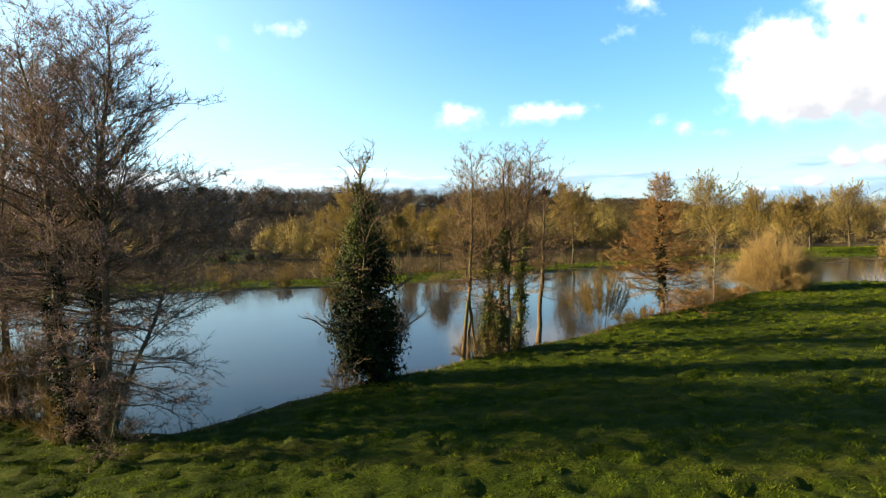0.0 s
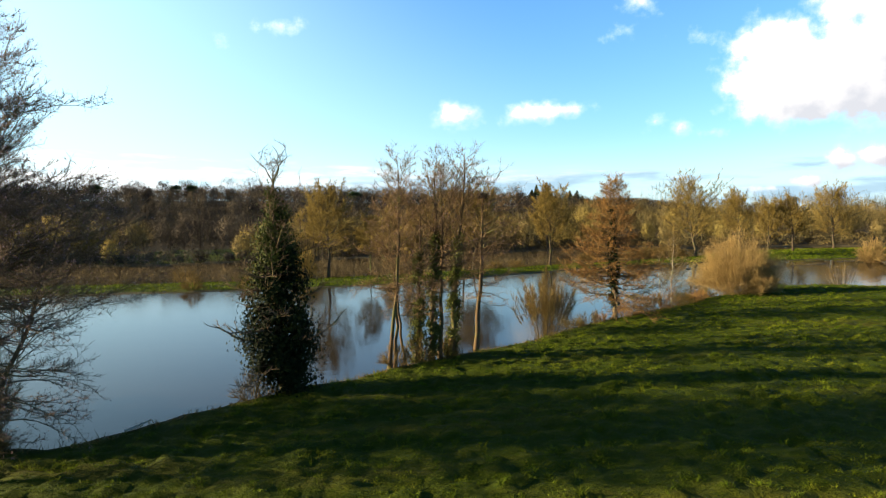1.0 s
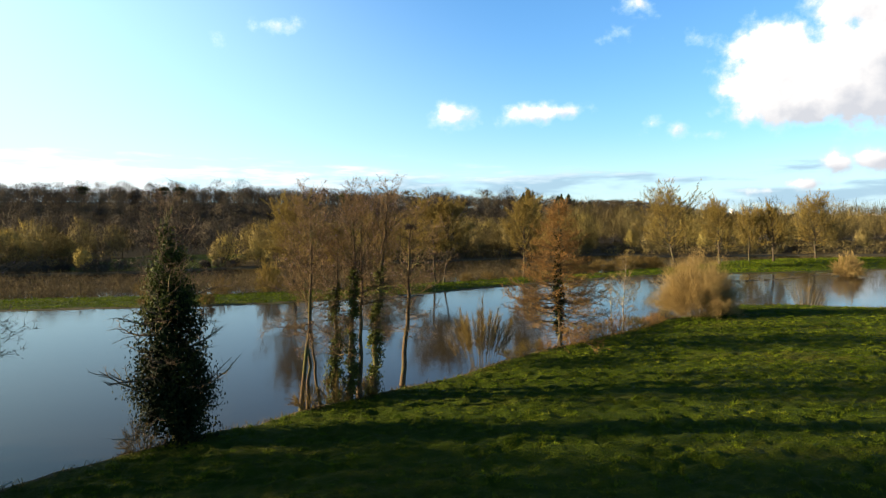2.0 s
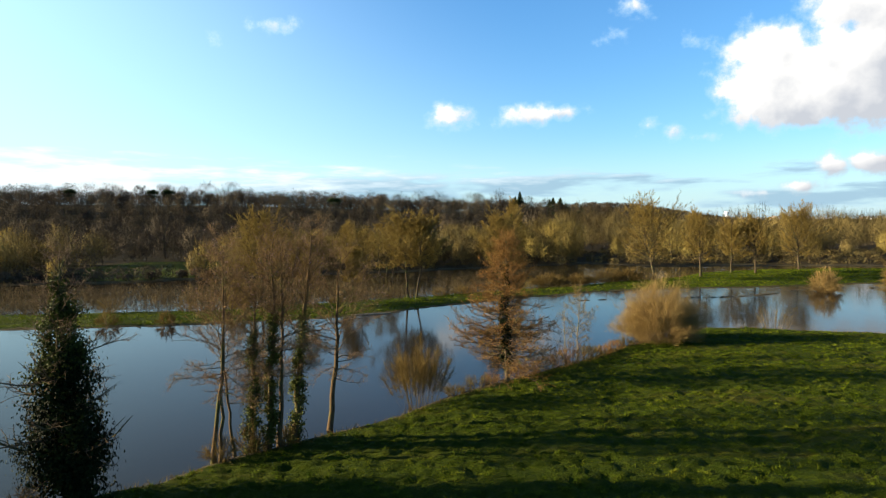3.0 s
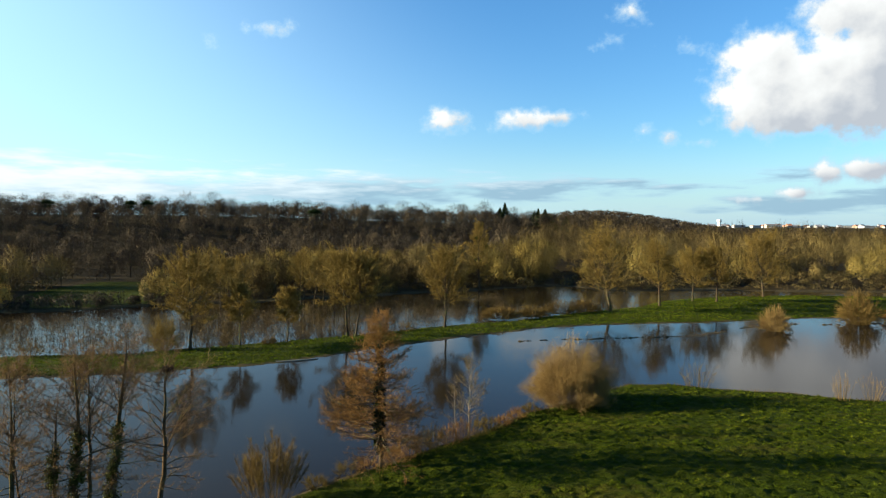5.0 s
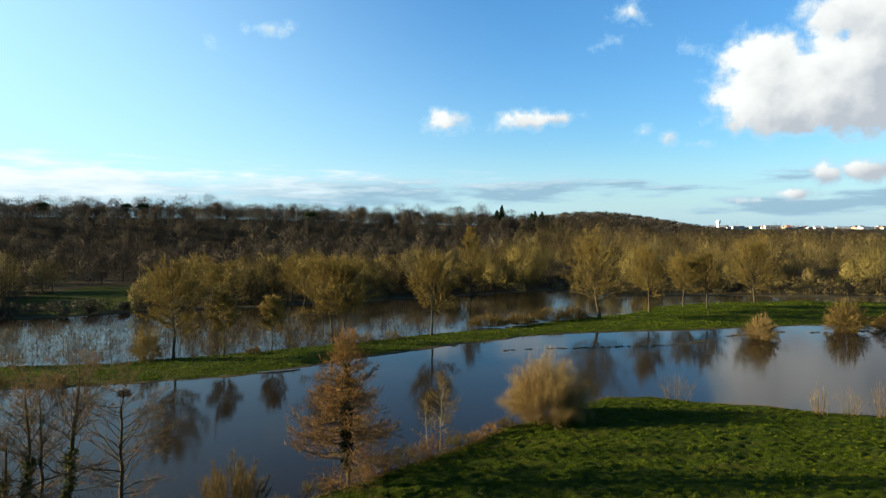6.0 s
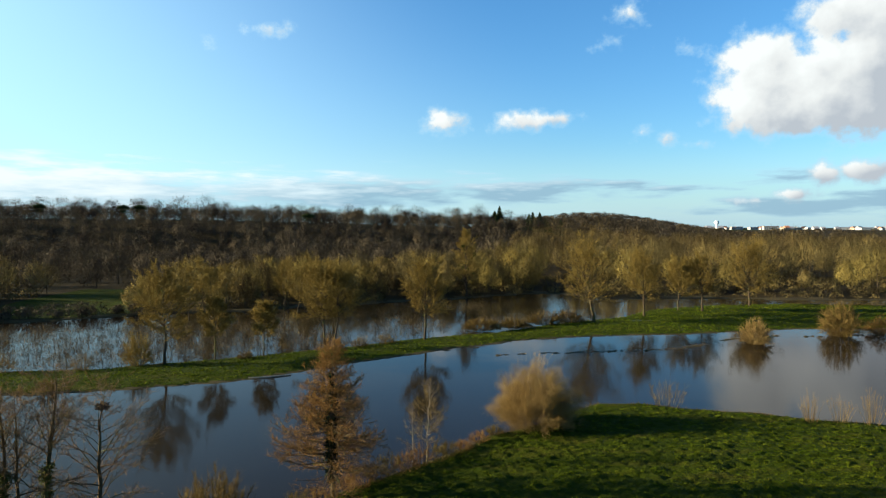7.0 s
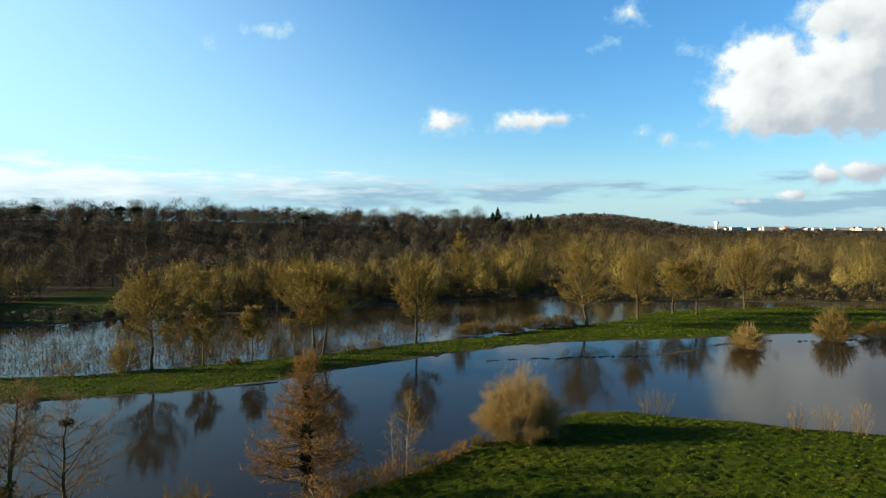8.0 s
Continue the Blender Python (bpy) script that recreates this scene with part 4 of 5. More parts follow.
# ---------- far woods ----------
def wood(name, label, spots, heights, widths, material, seed, blades=300, wide=0.2, stem_mat=None, seat=0.48, shell=0.75, clump=0.55, inner=0.4, spray=1.0):
    rng = np.random.default_rng(seed)
    x, y = spots[:, 0], spots[:, 1]
    z = lie(x, y)[0]
    n = len(x)
    h, w = heights, widths
    g = Geo()
    who = np.repeat(np.arange(n), blades)
    p = rng.normal(size=(len(who), 3))
    p /= np.linalg.norm(p, axis=1)[:, None]
    p[:, 2] = np.where(p[:, 2] < -0.8, -p[:, 2], p[:, 2])
    skin = rng.uniform(0, 1, len(who)) < shell
    u = rng.uniform(0, 1, len(who))
    rr = np.where(skin, 0.72 + 0.26 * u, inner + (1 - inner) * u ** 0.6)
    az = np.arctan2(p[:, 1], p[:, 0])
    lump = 1 + 0.16 * np.sin(3.1 * az + who * 1.7) * np.cos(2.3 * p[:, 2] + who) + 0.10 * np.sin(7 * az + 5 * p[:, 2] + who * 2.9)
    rad = np.stack((w[who] / 2, w[who] / 2, h[who] * 0.46), -1) * (rr * lump)[:, None]
    base = np.stack((x[who], y[who], z[who] + h[who] * seat), -1) + p * rad * 0.9
    # sprays of twigs lie in the crown's skin, single twigs stand out of it
    face = p + rng.normal(size=p.shape) * 0.22
    face /= np.linalg.norm(face, axis=1)[:, None]
    lying = np.array((0, 0, 0.9)) + rng.normal(size=p.shape) * 0.6
    lying -= face * (lying * face).sum(1)[:, None] * 0.9
    way = np.where(skin[:, None], lying, p * np.array((0.55, 0.55, 0.4)) + np.array((0, 0, 0.9)) + rng.normal(size=p.shape) * 0.2)
    long = np.where(skin, clump * rng.uniform(1.0, 2.2, len(who)), h[who] * spray * rng.uniform(0.08, 0.2, len(who)))
    across = np.where(skin, clump * rng.uniform(0.5, 1.0, len(who)), wide * rng.uniform(0.6, 1.5, len(who)))
    g.blades(base, way, long, across, rng, face)
    out = p + np.array((0, 0, 0.12)) + rng.normal(size=p.shape) * np.where(skin, 0.12, 0.3)[:, None]
    out = np.repeat(out / np.linalg.norm(out, axis=1)[:, None], 3, 0)
    me = g.mesh(name, material)
    me.normals_split_custom_set_from_vertices(out.tolist())
    shade = rng.uniform(0, 1, n)
    me.attributes.new("tone", "FLOAT", "FACE").data.foreach_set("value", shade[who].astype(np.float32))
    ob = new(name, me)
    s = Geo()
    k = np.repeat(np.arange(n), 2)
    s.blades(np.stack((x[k], y[k], z[k] - 0.3), -1), np.tile((0, 0, 1.0), (len(k), 1)) + rng.normal(size=(len(k), 3)) * 0.05, h[k] * 0.8, h[k] * 0.022, rng)
    q = np.repeat(np.arange(n), 6)
    s.blades(np.stack((x[q], y[q], z[q] + h[q] * rng.uniform(0.25, 0.5, len(q))), -1), rng.normal(size=(len(q), 3)) * np.array((1, 1, 0.3)) + np.array((0, 0, 1.0)), h[q] * 0.36, h[q] * 0.009, rng)
    part("stem", s, stem_mat or BARK_FAR, ob)["kind"] = "stuff"
    return tagged(ob, label, "woodland", kind="stuff")


def scatter(seed, x0, x1, y0, y1, gap, keep):
    rng = np.random.default_rng(seed)
    gx, gy = np.meshgrid(np.arange(x0, x1, gap), np.arange(y0, y1, gap))
    pts = np.stack((gx.ravel(), gy.ravel()), -1) + rng.uniform(-0.48, 0.48, (gx.size, 2)) * gap
    _, near, isl, far = lie(pts[:, 0], pts[:, 1])
    # only where the open side of the valley looks on to it
    seen = np.abs(pts[:, 0] - 12) < pts[:, 1] * 0.70 + 22
    return pts[keep(pts[:, 0], pts[:, 1], far) & seen], rng


def not_clearing(x, y):
    return ~((x > -76) & (x < -42) & (y > 138) & (y < 192))


def build_woods():
    keep = lambda x, y, f: (f > 1.0) & (f < 48) & not_clearing(x, y) & ((x < 60) | (y > 190))
    right = lambda x, y, f: (f > 1.0) & (f < 95) & (x > 52) & (y > 184)
    pts, rng = scatter(31, 52, 330, 180, 330, 13.5, right)
    n = len(pts)
    deep_in = lie(pts[:, 0], pts[:, 1])[3]
    size = 7.0 + 8.0 * rng.uniform(0, 1, n) ** 1.2 + 3.0 * smooth(25, 60, deep_in)
    odd = (rng.uniform(0, 1, n) < 0.3) | (deep_in > 34)
    for pick, name, label, mat, seed in ((odd, "riverside_wood", "broad bare brown trees along the river", TWIG_WOOD, 32), (~odd, "riverside_willows", "broad bare golden willows along the river", TWIG_GOLD, 33)):
        wood(name, label, pts[pick], size[pick], size[pick] * rng.uniform(0.75, 1.0, pick.sum()), mat, seed, 1500, 0.065, shell=0.4, clump=0.3, inner=0.35)
    pts, rng = scatter(1, -200, 60, 120, 300, 6.8, keep)
    n = len(pts)
    odd = rng.uniform(0, 1, n) < 0.5 + 0.3 * np.sign(waves(pts[:, 0], pts[:, 1], 60, 31))
    size = rng.uniform(6.5, 12, n) * (0.8 + 0.2 * smooth(0, 20, lie(pts[:, 0], pts[:, 1])[3])) * (1 + 0.32 * smooth(20, 70, pts[:, 0]))
    span = size * rng.uniform(0.7, 1.05, n)
    wood("valley_wood", "bare brown alders along the flooded valley floor", pts[odd], size[odd], span[odd], TWIG_WOOD, 2, 1000, 0.065, shell=0.35, clump=0.3, inner=0.3)
    wood("willow_wood", "bare olive-gold willows along the flooded valley floor", pts[~odd], size[~odd], span[~odd], TWIG_GOLD, 7, 1000, 0.065, shell=0.35, clump=0.3, inner=0.3)

    def ridge_q(x, y):
        d = RIDGE_B - RIDGE_A
        return (-(x - RIDGE_A[0]) * d[1] + (y - RIDGE_A[1]) * d[0]) / np.linalg.norm(d)

    def on_hill(x, y, f):
        return (f >= np.where(x > 52, 92, 46)) & not_clearing(x, y) & (hills(x, y) < 34) & ((ridge_q(x, y) < 30) | (x > 70)) & ((y < 560) | (x < 330))
    pts, rng = scatter(3, -420, 440, 180, 620, 13.4, on_hill)
    n = len(pts)
    size = rng.uniform(8.5, 14.0, n) * (1 + 0.30 * waves(pts[:, 0], pts[:, 1], 38, 51)) * (1 + 0.2 * smooth(0, 80, pts[:, 0]) * (pts[:, 1] < 330))
    span = size * rng.uniform(0.9, 1.15, n)
    warm = (pts[:, 0] > 66) & (hills(pts[:, 0], pts[:, 1]) < 9)
    wood("plain_wood", "tall bare golden-brown wood on the valley floor", pts[warm], size[warm] * 1.15, span[warm], TWIG_PLAIN, 34, 480, 0.10, shell=0.35, clump=0.4, inner=0.4, spray=0.65)
    pts, size, span = pts[~warm], size[~warm], span[~warm]
    wood("hill_wood", "bare brown oak wood covering the hillside", pts, size, span, TWIG_GREY, 4, 900, 0.10, shell=0.4, clump=0.4, inner=0.4, spray=0.6)
    pts, rng = scatter(13, -420, 440, 180, 520, 10.8, on_hill)
    n = len(pts)
    size = rng.uniform(3.0, 5.5, n)
    wood("undergrowth", "dense brown undergrowth beneath the hillside wood", pts, size, size * rng.uniform(1.6, 2.4, n), TWIG_GREY, 14, 90, 0.12, seat=0.2, shell=0.5, clump=0.4)
    pts, rng = scatter(17, -300, 110, 280, 520, 5.0, lambda x, y, f: (ridge_q(x, y) > -12) & (ridge_q(x, y) < 14))
    n = len(pts)
    size = rng.uniform(9.5, 12.5, n)
    wood("ridge_thicket", "close brown thicket along the crest of the ridge", pts, size, size * rng.uniform(0.6, 0.85, n), TWIG_GREY, 18, 260, 0.12, seat=0.25, shell=0.5, clump=0.42, inner=0.15, spray=0.8)
    pts, rng = scatter(15, -200, 330, 120, 300, 6.5, keep)
    n = len(pts)
    size = rng.uniform(2.0, 4.5, n)
    wood("valley_scrub", "brown scrub between the flooded valley trees", pts, size, size * rng.uniform(1.3, 2.0, n), TWIG_WOOD, 16, 180, 0.12, seat=0.25, clump=0.3)
    pts, rng = scatter(27, 75, 260, 175, 290, 4.2, lambda x, y, f: (f > 0.5) & (f < 20))
    n = len(pts)
    size = rng.uniform(1.2, 3.2, n)
    wood("slope_brush", "low brown brush on the slope above the flood", pts, size, size * rng.uniform(1.2, 2.0, n), TWIG_WOOD, 28, 70, 0.1, seat=0.25, clump=0.25)
    pts, rng = scatter(23, -90, -36, 120, 160, 3.2, lambda x, y, f: (f > 0.3) & (f < 7))
    n = len(pts)
    size = rng.uniform(2.0, 4.5, n)
    wood("bank_scrub", "dark brown scrub lining the far bank", pts, size, size * rng.uniform(1.0, 1.5, n), TWIG_GREY, 24, 200, 0.1, seat=0.3, clump=0.3)
    pts, rng = scatter(21, -70, 40, 84, 175, 1.9, lambda x, y, f: (f < -1) & (waves(x, y, 26, 77) > np.where(x < 0, -0.75, -0.15)) & (lie(x, y)[2] < -0.6) & (lie(x, y)[2] > -34) & (y > 84 + 0.62 * (x + 30)))
    n = len(pts)
    size = rng.uniform(1.6, 4.4, n)
    wood("flooded_scrub", "thin leafless scrub standing in the flood water", pts, size, size * rng.uniform(0.9, 1.6, n), TWIG_SCRUB, 22, 80, 0.045, seat=0.3, shell=0.0, inner=0.1)
    hill2 = lambda x, y: np.exp(-((x - 275) / 160.0) ** 2 - ((y - 980) / 190.0) ** 2)
    pts, rng = scatter(5, 60, 620, 620, 1200, 13, lambda x, y, f: (hill2(x, y) > 0.08) & (y < 1020))
    n = len(pts)
    wood("distant_wood", "distant bare woods on a low hill", pts, rng.uniform(7, 11, n), rng.uniform(15, 21, n), TWIG_GREY, 6, 60, 0.5, seat=0.25, shell=0.9, clump=1.3)
    pts, rng = scatter(25, 250, 1150, 560, 1400, 34, lambda x, y, f: (hill2(x, y) < 0.1) & (waves(x, y, 160, 5) > -0.2))
    n = len(pts)
    wood("hedgerows", "distant hedgerow trees on the plain before the town", pts, rng.uniform(4, 8, n), rng.uniform(14, 26, n), TWIG_GREY, 26, 90, 0.7, seat=0.25, clump=1.4)


build_woods()


# ---------- grass ----------
def turf(name, label, seed, x0, x1, y0, y1, density, tall, blades, wide, inside, material, upright=1.0, loose=0.12, mound=False):
    rng = np.random.default_rng(seed)
    n = int((x1 - x0) * (y1 - y0) * density)
    x, y = rng.uniform(x0, x1, n), rng.uniform(y0, y1, n)
    z, near, isl, far = lie(x, y)
    thick = 0.5 + 0.38 * waves(x * 0.8, y * 1.2, 0.85, seed + 3) + 0.2 * waves(x * 0.4, y * 1.3, 1.9, seed + 7) + 0.22 * waves(x, y, 4.5, seed + 4)
    ok = inside(x, y, near, isl, far) & (rng.uniform(0, 1, n) < 0.3 + 1.1 * thick)
    x, y, z, thick = x[ok], y[ok], z[ok], thick[ok]
    who = np.repeat(np.arange(len(x)), blades)
    a = rng.uniform(0, 2 * math.pi, len(who))
    way = np.stack((np.cos(a) * 0.6, np.sin(a) * 0.6, np.full(len(who), upright)), -1) + rng.normal(size=(len(who), 3)) * 0.25
    off = rng.normal(size=(len(who), 2)) * loose
    dome = 1.15 * np.exp(-(off ** 2).sum(1) / (2.2 * loose ** 2)) if mound else 1.0
    base = np.stack((x[who] + off[:, 0], y[who] + off[:, 1], z[who] - 0.02), -1)
    wide = wide * (1 + 0.03 * np.clip(y[who] - 18, 0, 45)) if mound else wide
    g = Geo()
    g.blades(base, way, tall * dome * np.clip(0.25 + 1.2 * thick[who], 0.3, 1.9) * rng.uniform(0.6, 1.3, len(who)), wide * rng.uniform(0.7, 1.4, len(who)), rng)
    return tagged(new(name, g.mesh(name, material)), label, "grass", kind="stuff")


FIELD = lambda x, y, a, b, c: (a > 0.3) & (np.abs(x - 12) < 18 + 0.75 * y)
turf("meadow_grass", "short green winter grass on the meadow", 201, -24, 74, 13, 76, 15, 0.06, 5, 0.03, FIELD, GRASS)
turf("grass_tufts", "low rounded tussocks of green and straw-coloured grass", 211, -24, 74, 13, 76, 3.0, 0.19, 32, 0.022, FIELD, GRASS, 0.7, 0.13, True)
turf("strip_grass", "short green grass on the flooded strip", 202, -50, 135, 76, 168, 4, 0.22, 4, 0.13, lambda x, y, a, b, c: b > 0.4, GRASS)
turf("dead_grass", "straw-coloured dead grass along the water's edge", 203, -24, 74, 20, 76, 12, 0.28, 3, 0.03, lambda x, y, a, b, c: (a > -0.5) & (a < 0.7), DEAD)


# ---------- small things and the distance ----------
def cone_tree(at, h, w, seed, label):
    rng = np.random.default_rng(seed)
    ob = thing("conifer", (at[0], at[1], ground_z(*at) - 0.1), label, "tree", "conifers on the hill")
    t, c = Geo(), Geo()
    t.tube([(0, 0, 0), (0, 0, h * 0.5), (0, 0, h * 0.97)], (0.25, 0.15, 0.03), 6)
    k = 900
    u = rng.uniform(0.12, 1, k)
    a = rng.uniform(0, 6.283, k)
    r = (1 - u) * w / 2 * rng.uniform(0.15, 0.8, k)
    base = np.stack((np.cos(a) * r, np.sin(a) * r, u * h), -1)
    r = r * (0.75 + 0.45 * np.sin(a * 3 + u * 14 + seed))
    base[:, 0], base[:, 1] = np.cos(a) * r, np.sin(a) * r
    way = np.stack((np.cos(a), np.sin(a), rng.normal(size=k) * 0.3 - 0.1), -1)
    c.blades(base, way, (1 - u) * w * 0.3 + 0.5, 0.55, rng)
    part("trunk", t, BARK_DARK, ob, smooth=True)
    part("crown", c, CONIFER, ob, "dark evergreen needles")["kind"] = "stuff"


def flat_pine(at, h, w, seed):
    rng = np.random.default_rng(seed)
    ob = thing("pine_tree", (at[0], at[1], ground_z(*at) - 0.1), "dark flat-topped pine rising above the bare wood", "tree", "pines on the ridge")
    t, c = Geo(), Geo()
    t.tube([(0, 0, 0), (0.2, 0, h * 0.5), (0.1, 0, h * 0.95)], (0.3, 0.2, 0.08), 6)
    k = 800
    p = rng.normal(size=(k, 3))
    p /= np.linalg.norm(p, axis=1)[:, None]
    base = p * np.array((w / 2, w / 2, h * 0.16)) * rng.uniform(0.4, 1, k)[:, None] + np.array((0, 0, h * 0.86))
    c.blades(base, p + np.array((0, 0, 0.4)), 1.2, 0.6, rng, p)
    part("trunk", t, BARK_DARK, ob, smooth=True)
    part("crown", c, CONIFER, ob, "dark evergreen needles")["kind"] = "stuff"


for k, (x, y, h, w) in enumerate([(79, 478, 16.0, 8), (75, 474, 12.0, 8), (103, 476, 14.5, 9), (107, 470, 15, 11), (99, 468, 12.5, 9), (120, 460, 12, 9), (112, 474, 12, 10)]):
    cone_tree((x, y), h, w * 1.45, 300 + k, "dark spruce rising above the bare wood")
for k, (x, y, h, w) in enumerate([(-42.5, 378, 14, 9), (-132, 366, 13.5, 8), (-140, 364, 13.0, 7), (-178, 352, 12.5, 7)]):
    flat_pine((x, y), (h) * 0.78, w, 320 + k)


def building(at, w, d, h, wall_mat, roof_mat, pitched, turn):
    ob = thing("building", (at[0], at[1], ground_z(*at) - 0.3), "pale building in the distant town", "building", "distant town")
    ob.rotation_euler = (0, 0, turn)
    bm = bmesh.new()
    bmesh.ops.create_cube(bm, size=1, matrix=Matrix.Translation((0, 0, h / 2)) @ Matrix.Diagonal((w, d, h, 1)))
    part("wall", bm, wall_mat, ob)
    bm = bmesh.new()
    if pitched:
        v = [bm.verts.new(c) for c in ((-w / 2 - 0.5, -d / 2 - 0.5, h), (w / 2 + 0.5, -d / 2 - 0.5, h), (w / 2 + 0.5, d / 2 + 0.5, h), (-w / 2 - 0.5, d / 2 + 0.5, h), (-w / 2, 0, h + d * 0.35), (w / 2, 0, h + d * 0.35))]
        for f in ((0, 1, 5, 4), (2, 3, 4, 5), (1, 2, 5), (3, 0, 4), (3, 2, 1, 0)):
            bm.faces.new([v[i] for i in f])
    else:
        bmesh.ops.create_cube(bm, size=1, matrix=Matrix.Translation((0, 0, h + 0.4)) @ Matrix.Diagonal((w + 0.8, d + 0.8, 0.8, 1)))
    part("roof", bm, roof_mat, ob)
    for i in range(int(w / 5)):
        bm = bmesh.new()
        bmesh.ops.create_cube(bm, size=1, matrix=Matrix.Translation((-w / 2 + 2.5 + i * 5, -d / 2 - 0.05, h * 0.55)) @ Matrix.Diagonal((2.2, 0.12, h * 0.3, 1)))
        part("window", bm, GLASS_DARK, ob)


rng_town = np.random.default_rng(8)
for k in range(58):
    y = rng_town.uniform(1420, 2100)
    px = rng_town.uniform(0.40, 0.80) if k % 3 else rng_town.uniform(0.55, 0.80)
    big = rng_town.uniform() < 0.35
    building((px * y, y), rng_town.uniform(16, 34) if big else rng_town.uniform(9, 14), rng_town.uniform(10, 16), rng_town.uniform(5, 8.5) if big else rng_town.uniform(4, 6),
             RENDER_WHITE if rng_town.uniform() < 0.7 else RENDER_TAN, ROOF_GREY if rng_town.uniform() < 0.5 else ROOF_RED, not big, rng_town.uniform(-0.5, 0.5))


def water_tower(at):
    ob = thing("water_tower", (at[0], at[1], ground_z(*at) - 0.3), "white concrete water tower over the distant town", "water tower")
    g = Geo()
    g.tube([(0, 0, 0), (0, 0, 8), (0, 0, 14)], (3.6, 3.0, 3.2), 20)
    part("shaft", g, CONCRETE, ob, smooth=True)
    g = Geo()
    g.tube([(0, 0, 13.5), (0, 0, 15.5), (0, 0, 20), (0, 0, 20.4), (0, 0, 20.5)], (3.2, 5.2, 5.2, 4.6, 0.1), 24)
    part("tank", g, CONCRETE, ob)


water_tower((707, 1500))


def mud_strip(at, length, width, turn, seed):
    rng = np.random.default_rng(seed)
    ob = thing("mud_strip", (at[0], at[1], -0.08), "dark strip of mud and drowned grass above water", "mud strip", "mud strips in the flood")
    ob.rotation_euler = (0, 0, turn)
    n, m = max(8, int(length * 2)), 7
    u, v = np.meshgrid(np.linspace(-1, 1, n), np.linspace(-1, 1, m), indexing="ij")
    h = np.clip(1 - np.abs(u) ** 3, 0, 1) * np.clip(1 - v * v, 0, 1) * (0.16 + 0.16 * waves(u * length, v + seed, 2.2, seed)) - 0.02
    bend = 0.3 * waves(u * length / 2, 0 * v, 6, seed + 1)
    vv = np.stack((u * length / 2, v * width / 2 + bend, h), -1).reshape(-1, 3)
    i, j = np.meshgrid(np.arange(n - 1), np.arange(m - 1), indexing="ij")
    p = (i * m + j).ravel()
    g = Geo()
    g.add(vv, np.concatenate((np.stack((p, p + m, p + m + 1), -1), np.stack((p, p + m + 1, p + 1), -1))))
    part("mound", g, MUD, ob, smooth=True)
    k = int(length * 14)
    q = vv[rng.integers(0, len(vv), k)]
    b = Geo()
    b.blades(q[q[:, 2] > 0.03], rng.normal(size=(int((q[:, 2] > 0.03).sum()), 3)) * 0.5 + np.array((0, 0, 1.0)), 0.22, 0.05, rng)
    part("drowned_grass", b, TWIG_ALDER, ob)["kind"] = "stuff"


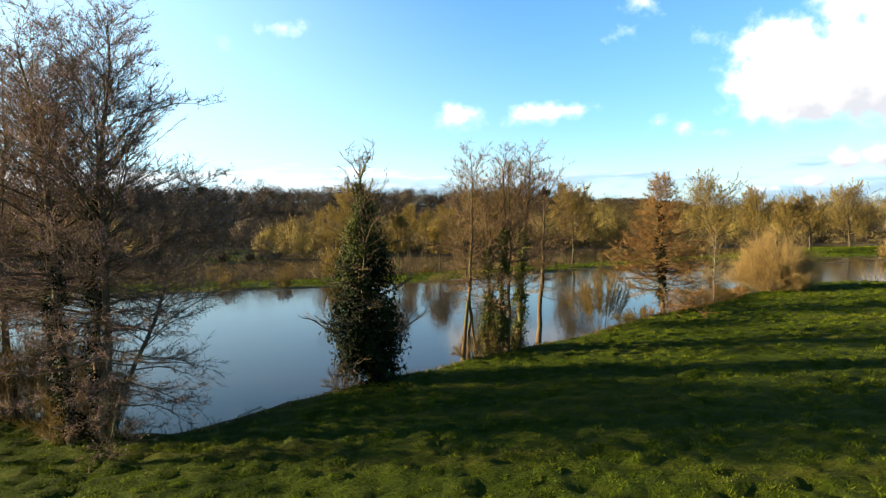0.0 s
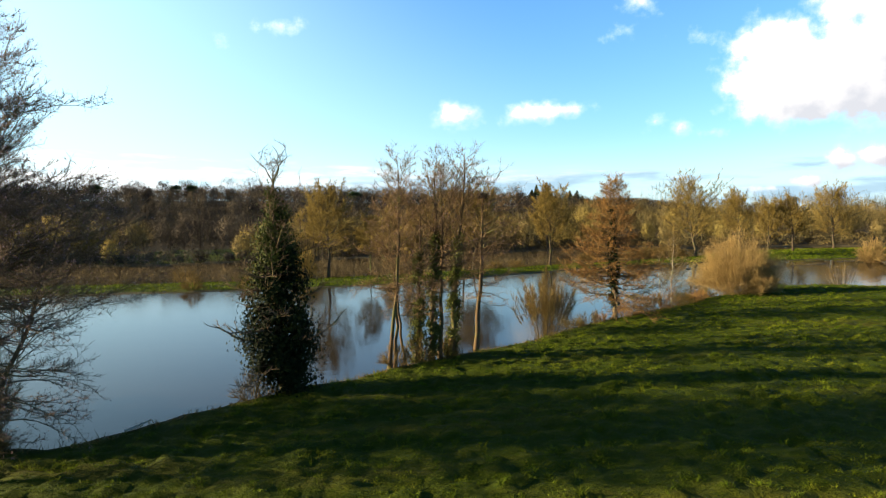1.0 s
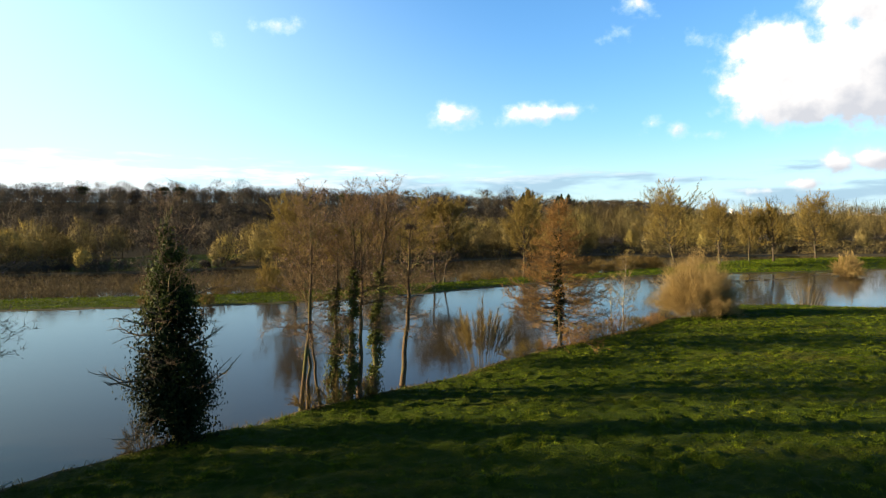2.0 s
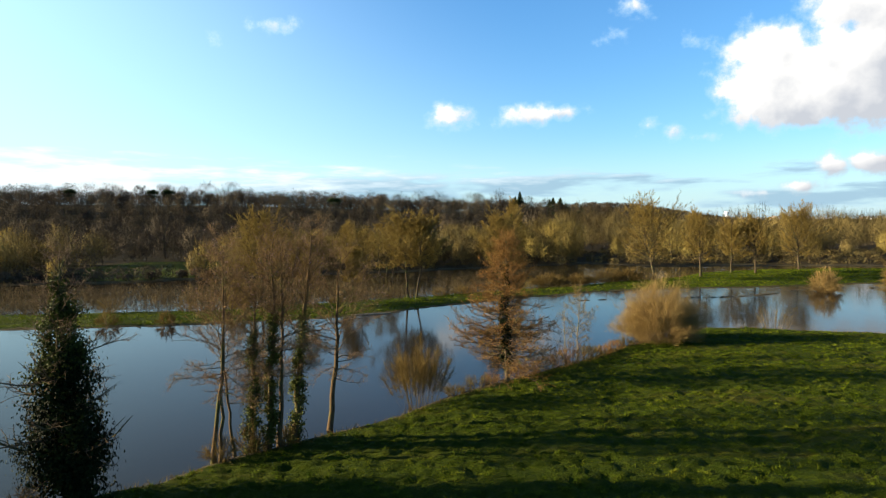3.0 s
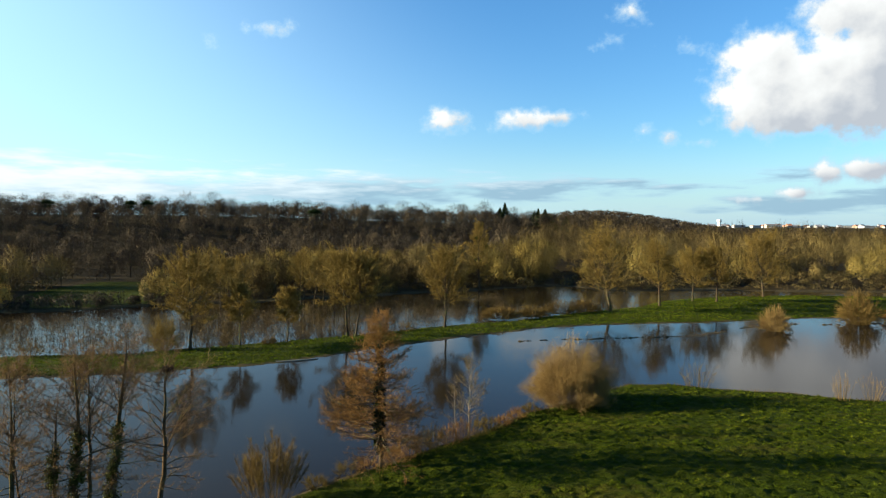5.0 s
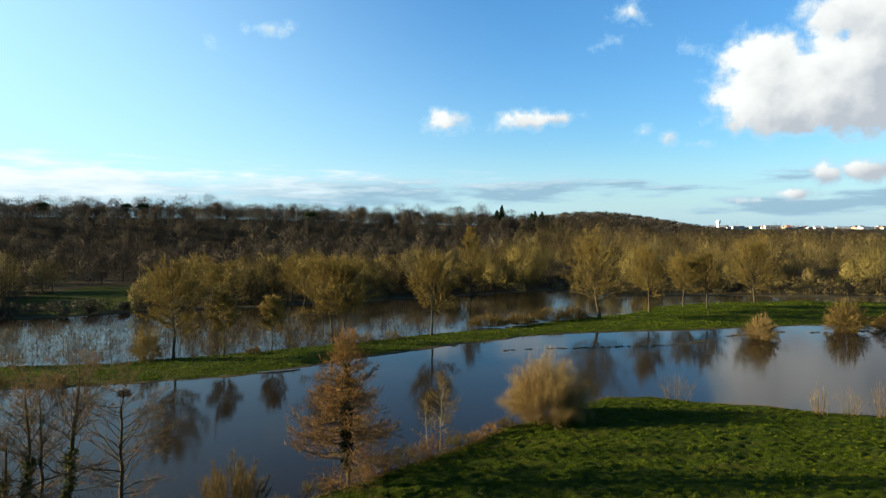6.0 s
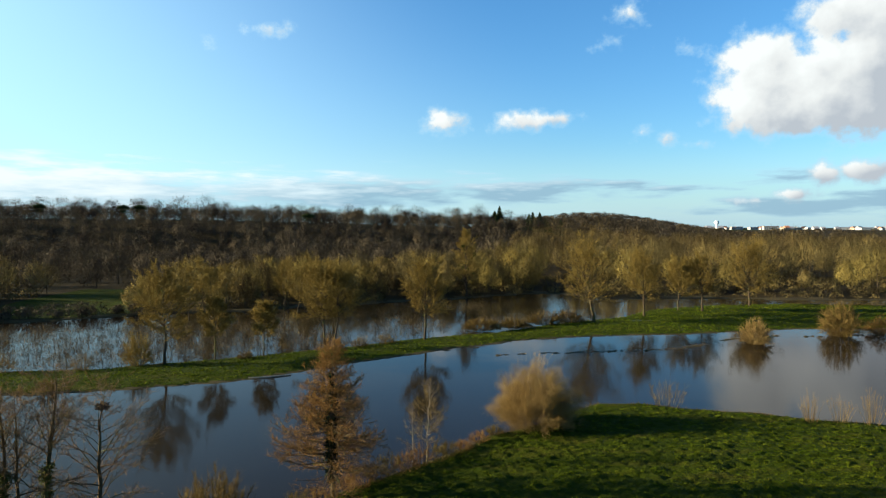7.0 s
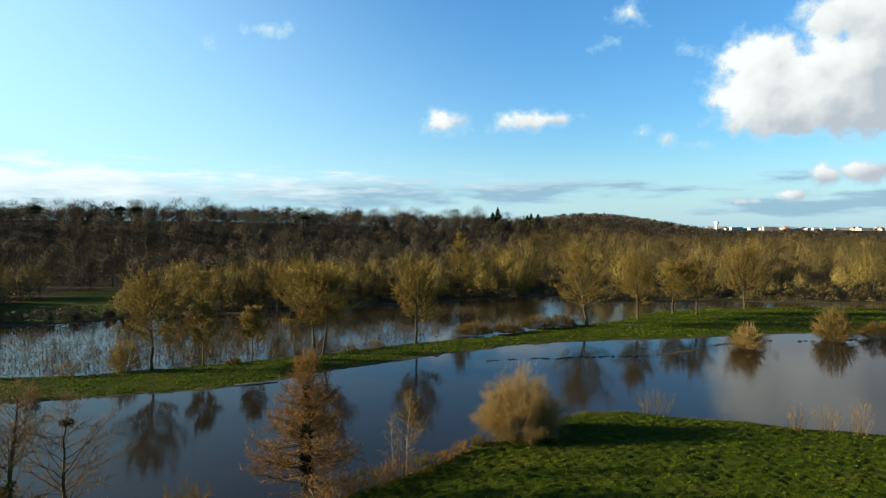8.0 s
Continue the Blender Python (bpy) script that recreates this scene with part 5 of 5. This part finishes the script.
for k, (x, y, ln, wd, tn) in enumerate([(35.4, 102.1, 2.6, 0.8, 0.2), (38.6, 102.8, 1.4, 0.5, 0), (43.0, 103.4, 3.4, 0.7, 0.1), (47.2, 103.8, 4.4, 0.6, 0.12), (52.4, 104.6, 6.0, 0.5, 0.14), (58.4, 105.4, 6.0, 0.5, 0.16),
                                        (63.6, 106.6, 5.4, 0.6, 0.3), (68.2, 109.4, 6.4, 1.0, 0.55), (76.6, 115.2, 6.0, 1.3, 0.5), (81.4, 117.8, 4.4, 1.1, 0.4), (86.4, 118.8, 3.0, 1.0, 0.1), (92.5, 118.0, 4.4, 1.2, 0.2),
                                        (27.5, 106.0, 2.0, 0.6, 0.4), (32.0, 108.4, 1.6, 0.5, 0.4), (101, 119.4, 9, 1.4, 0.1)]):
    mud_strip((x, y), ln * 1.25, wd * 1.5, tn, 400 + k)


def log_thing(name, pts, radii, label, category):
    ob = thing(name, pts[0], label, category)
    g = Geo()
    g.tube(np.array(pts) - np.array(pts[0]), radii, 7)
    part("stem", g, LOG, ob, smooth=True)


log_thing("driftwood", [(1.6, 87.4, 0.05), (4.0, 87.9, 0.09), (6.6, 89.2, 0.06)], (0.09, 0.11, 0.06), "pale log floating at the edge of the strip", "driftwood")
log_thing("driftwood", [(-7.95, 24.6, 0.18), (-7.6, 24.8, 0.3), (-7.1, 24.9, 0.5)], (0.05, 0.045, 0.03), "pale broken branch lying on the bank", "driftwood")


def nest(at):
    rng = np.random.default_rng(5)
    ob = thing("nest", at, "dark stick nest in the top of an alder", "nest")
    g = Geo()
    for k in range(150):
        a = rng.uniform(0, 6.283)
        p = np.array((math.cos(a) * rng.uniform(0.1, 0.32), math.sin(a) * rng.uniform(0.1, 0.32), rng.uniform(-0.1, 0.12)))
        w = unit(np.array((-math.sin(a), math.cos(a), rng.normal() * 0.2)) + rng.normal(size=3) * 0.3) * rng.uniform(0.15, 0.3)
        g.tube((p - w, p, p + w), (0.012, 0.016, 0.01), 3)
    part("sticks", g, NEST, ob)["kind"] = "stuff"


nest(tuple(nest_tree["crook"]))


def mistletoe(at, r, seed):
    rng = np.random.default_rng(seed)
    ob = thing("mistletoe", at, "round olive ball of mistletoe in a bare poplar", "mistletoe", "mistletoe balls in the poplar")
    g = Geo()
    p = rng.normal(size=(160, 3))
    p /= np.linalg.norm(p, axis=1)[:, None]
    g.blades(p * r * 0.15, p, r * rng.uniform(0.6, 1.1, 160), r * 0.22, rng)
    part("sprig", g, IVY_SUN, ob)["kind"] = "stuff"


rng_m = np.random.default_rng(12)
for k in range(12):
    a, d = rng_m.uniform(0, 6.283), rng_m.uniform(0.6, 2.4)
    mistletoe((35.6 + math.cos(a) * d, 184 + math.sin(a) * d, rng_m.uniform(7, 15)), rng_m.uniform(0.35, 0.6), 500 + k)
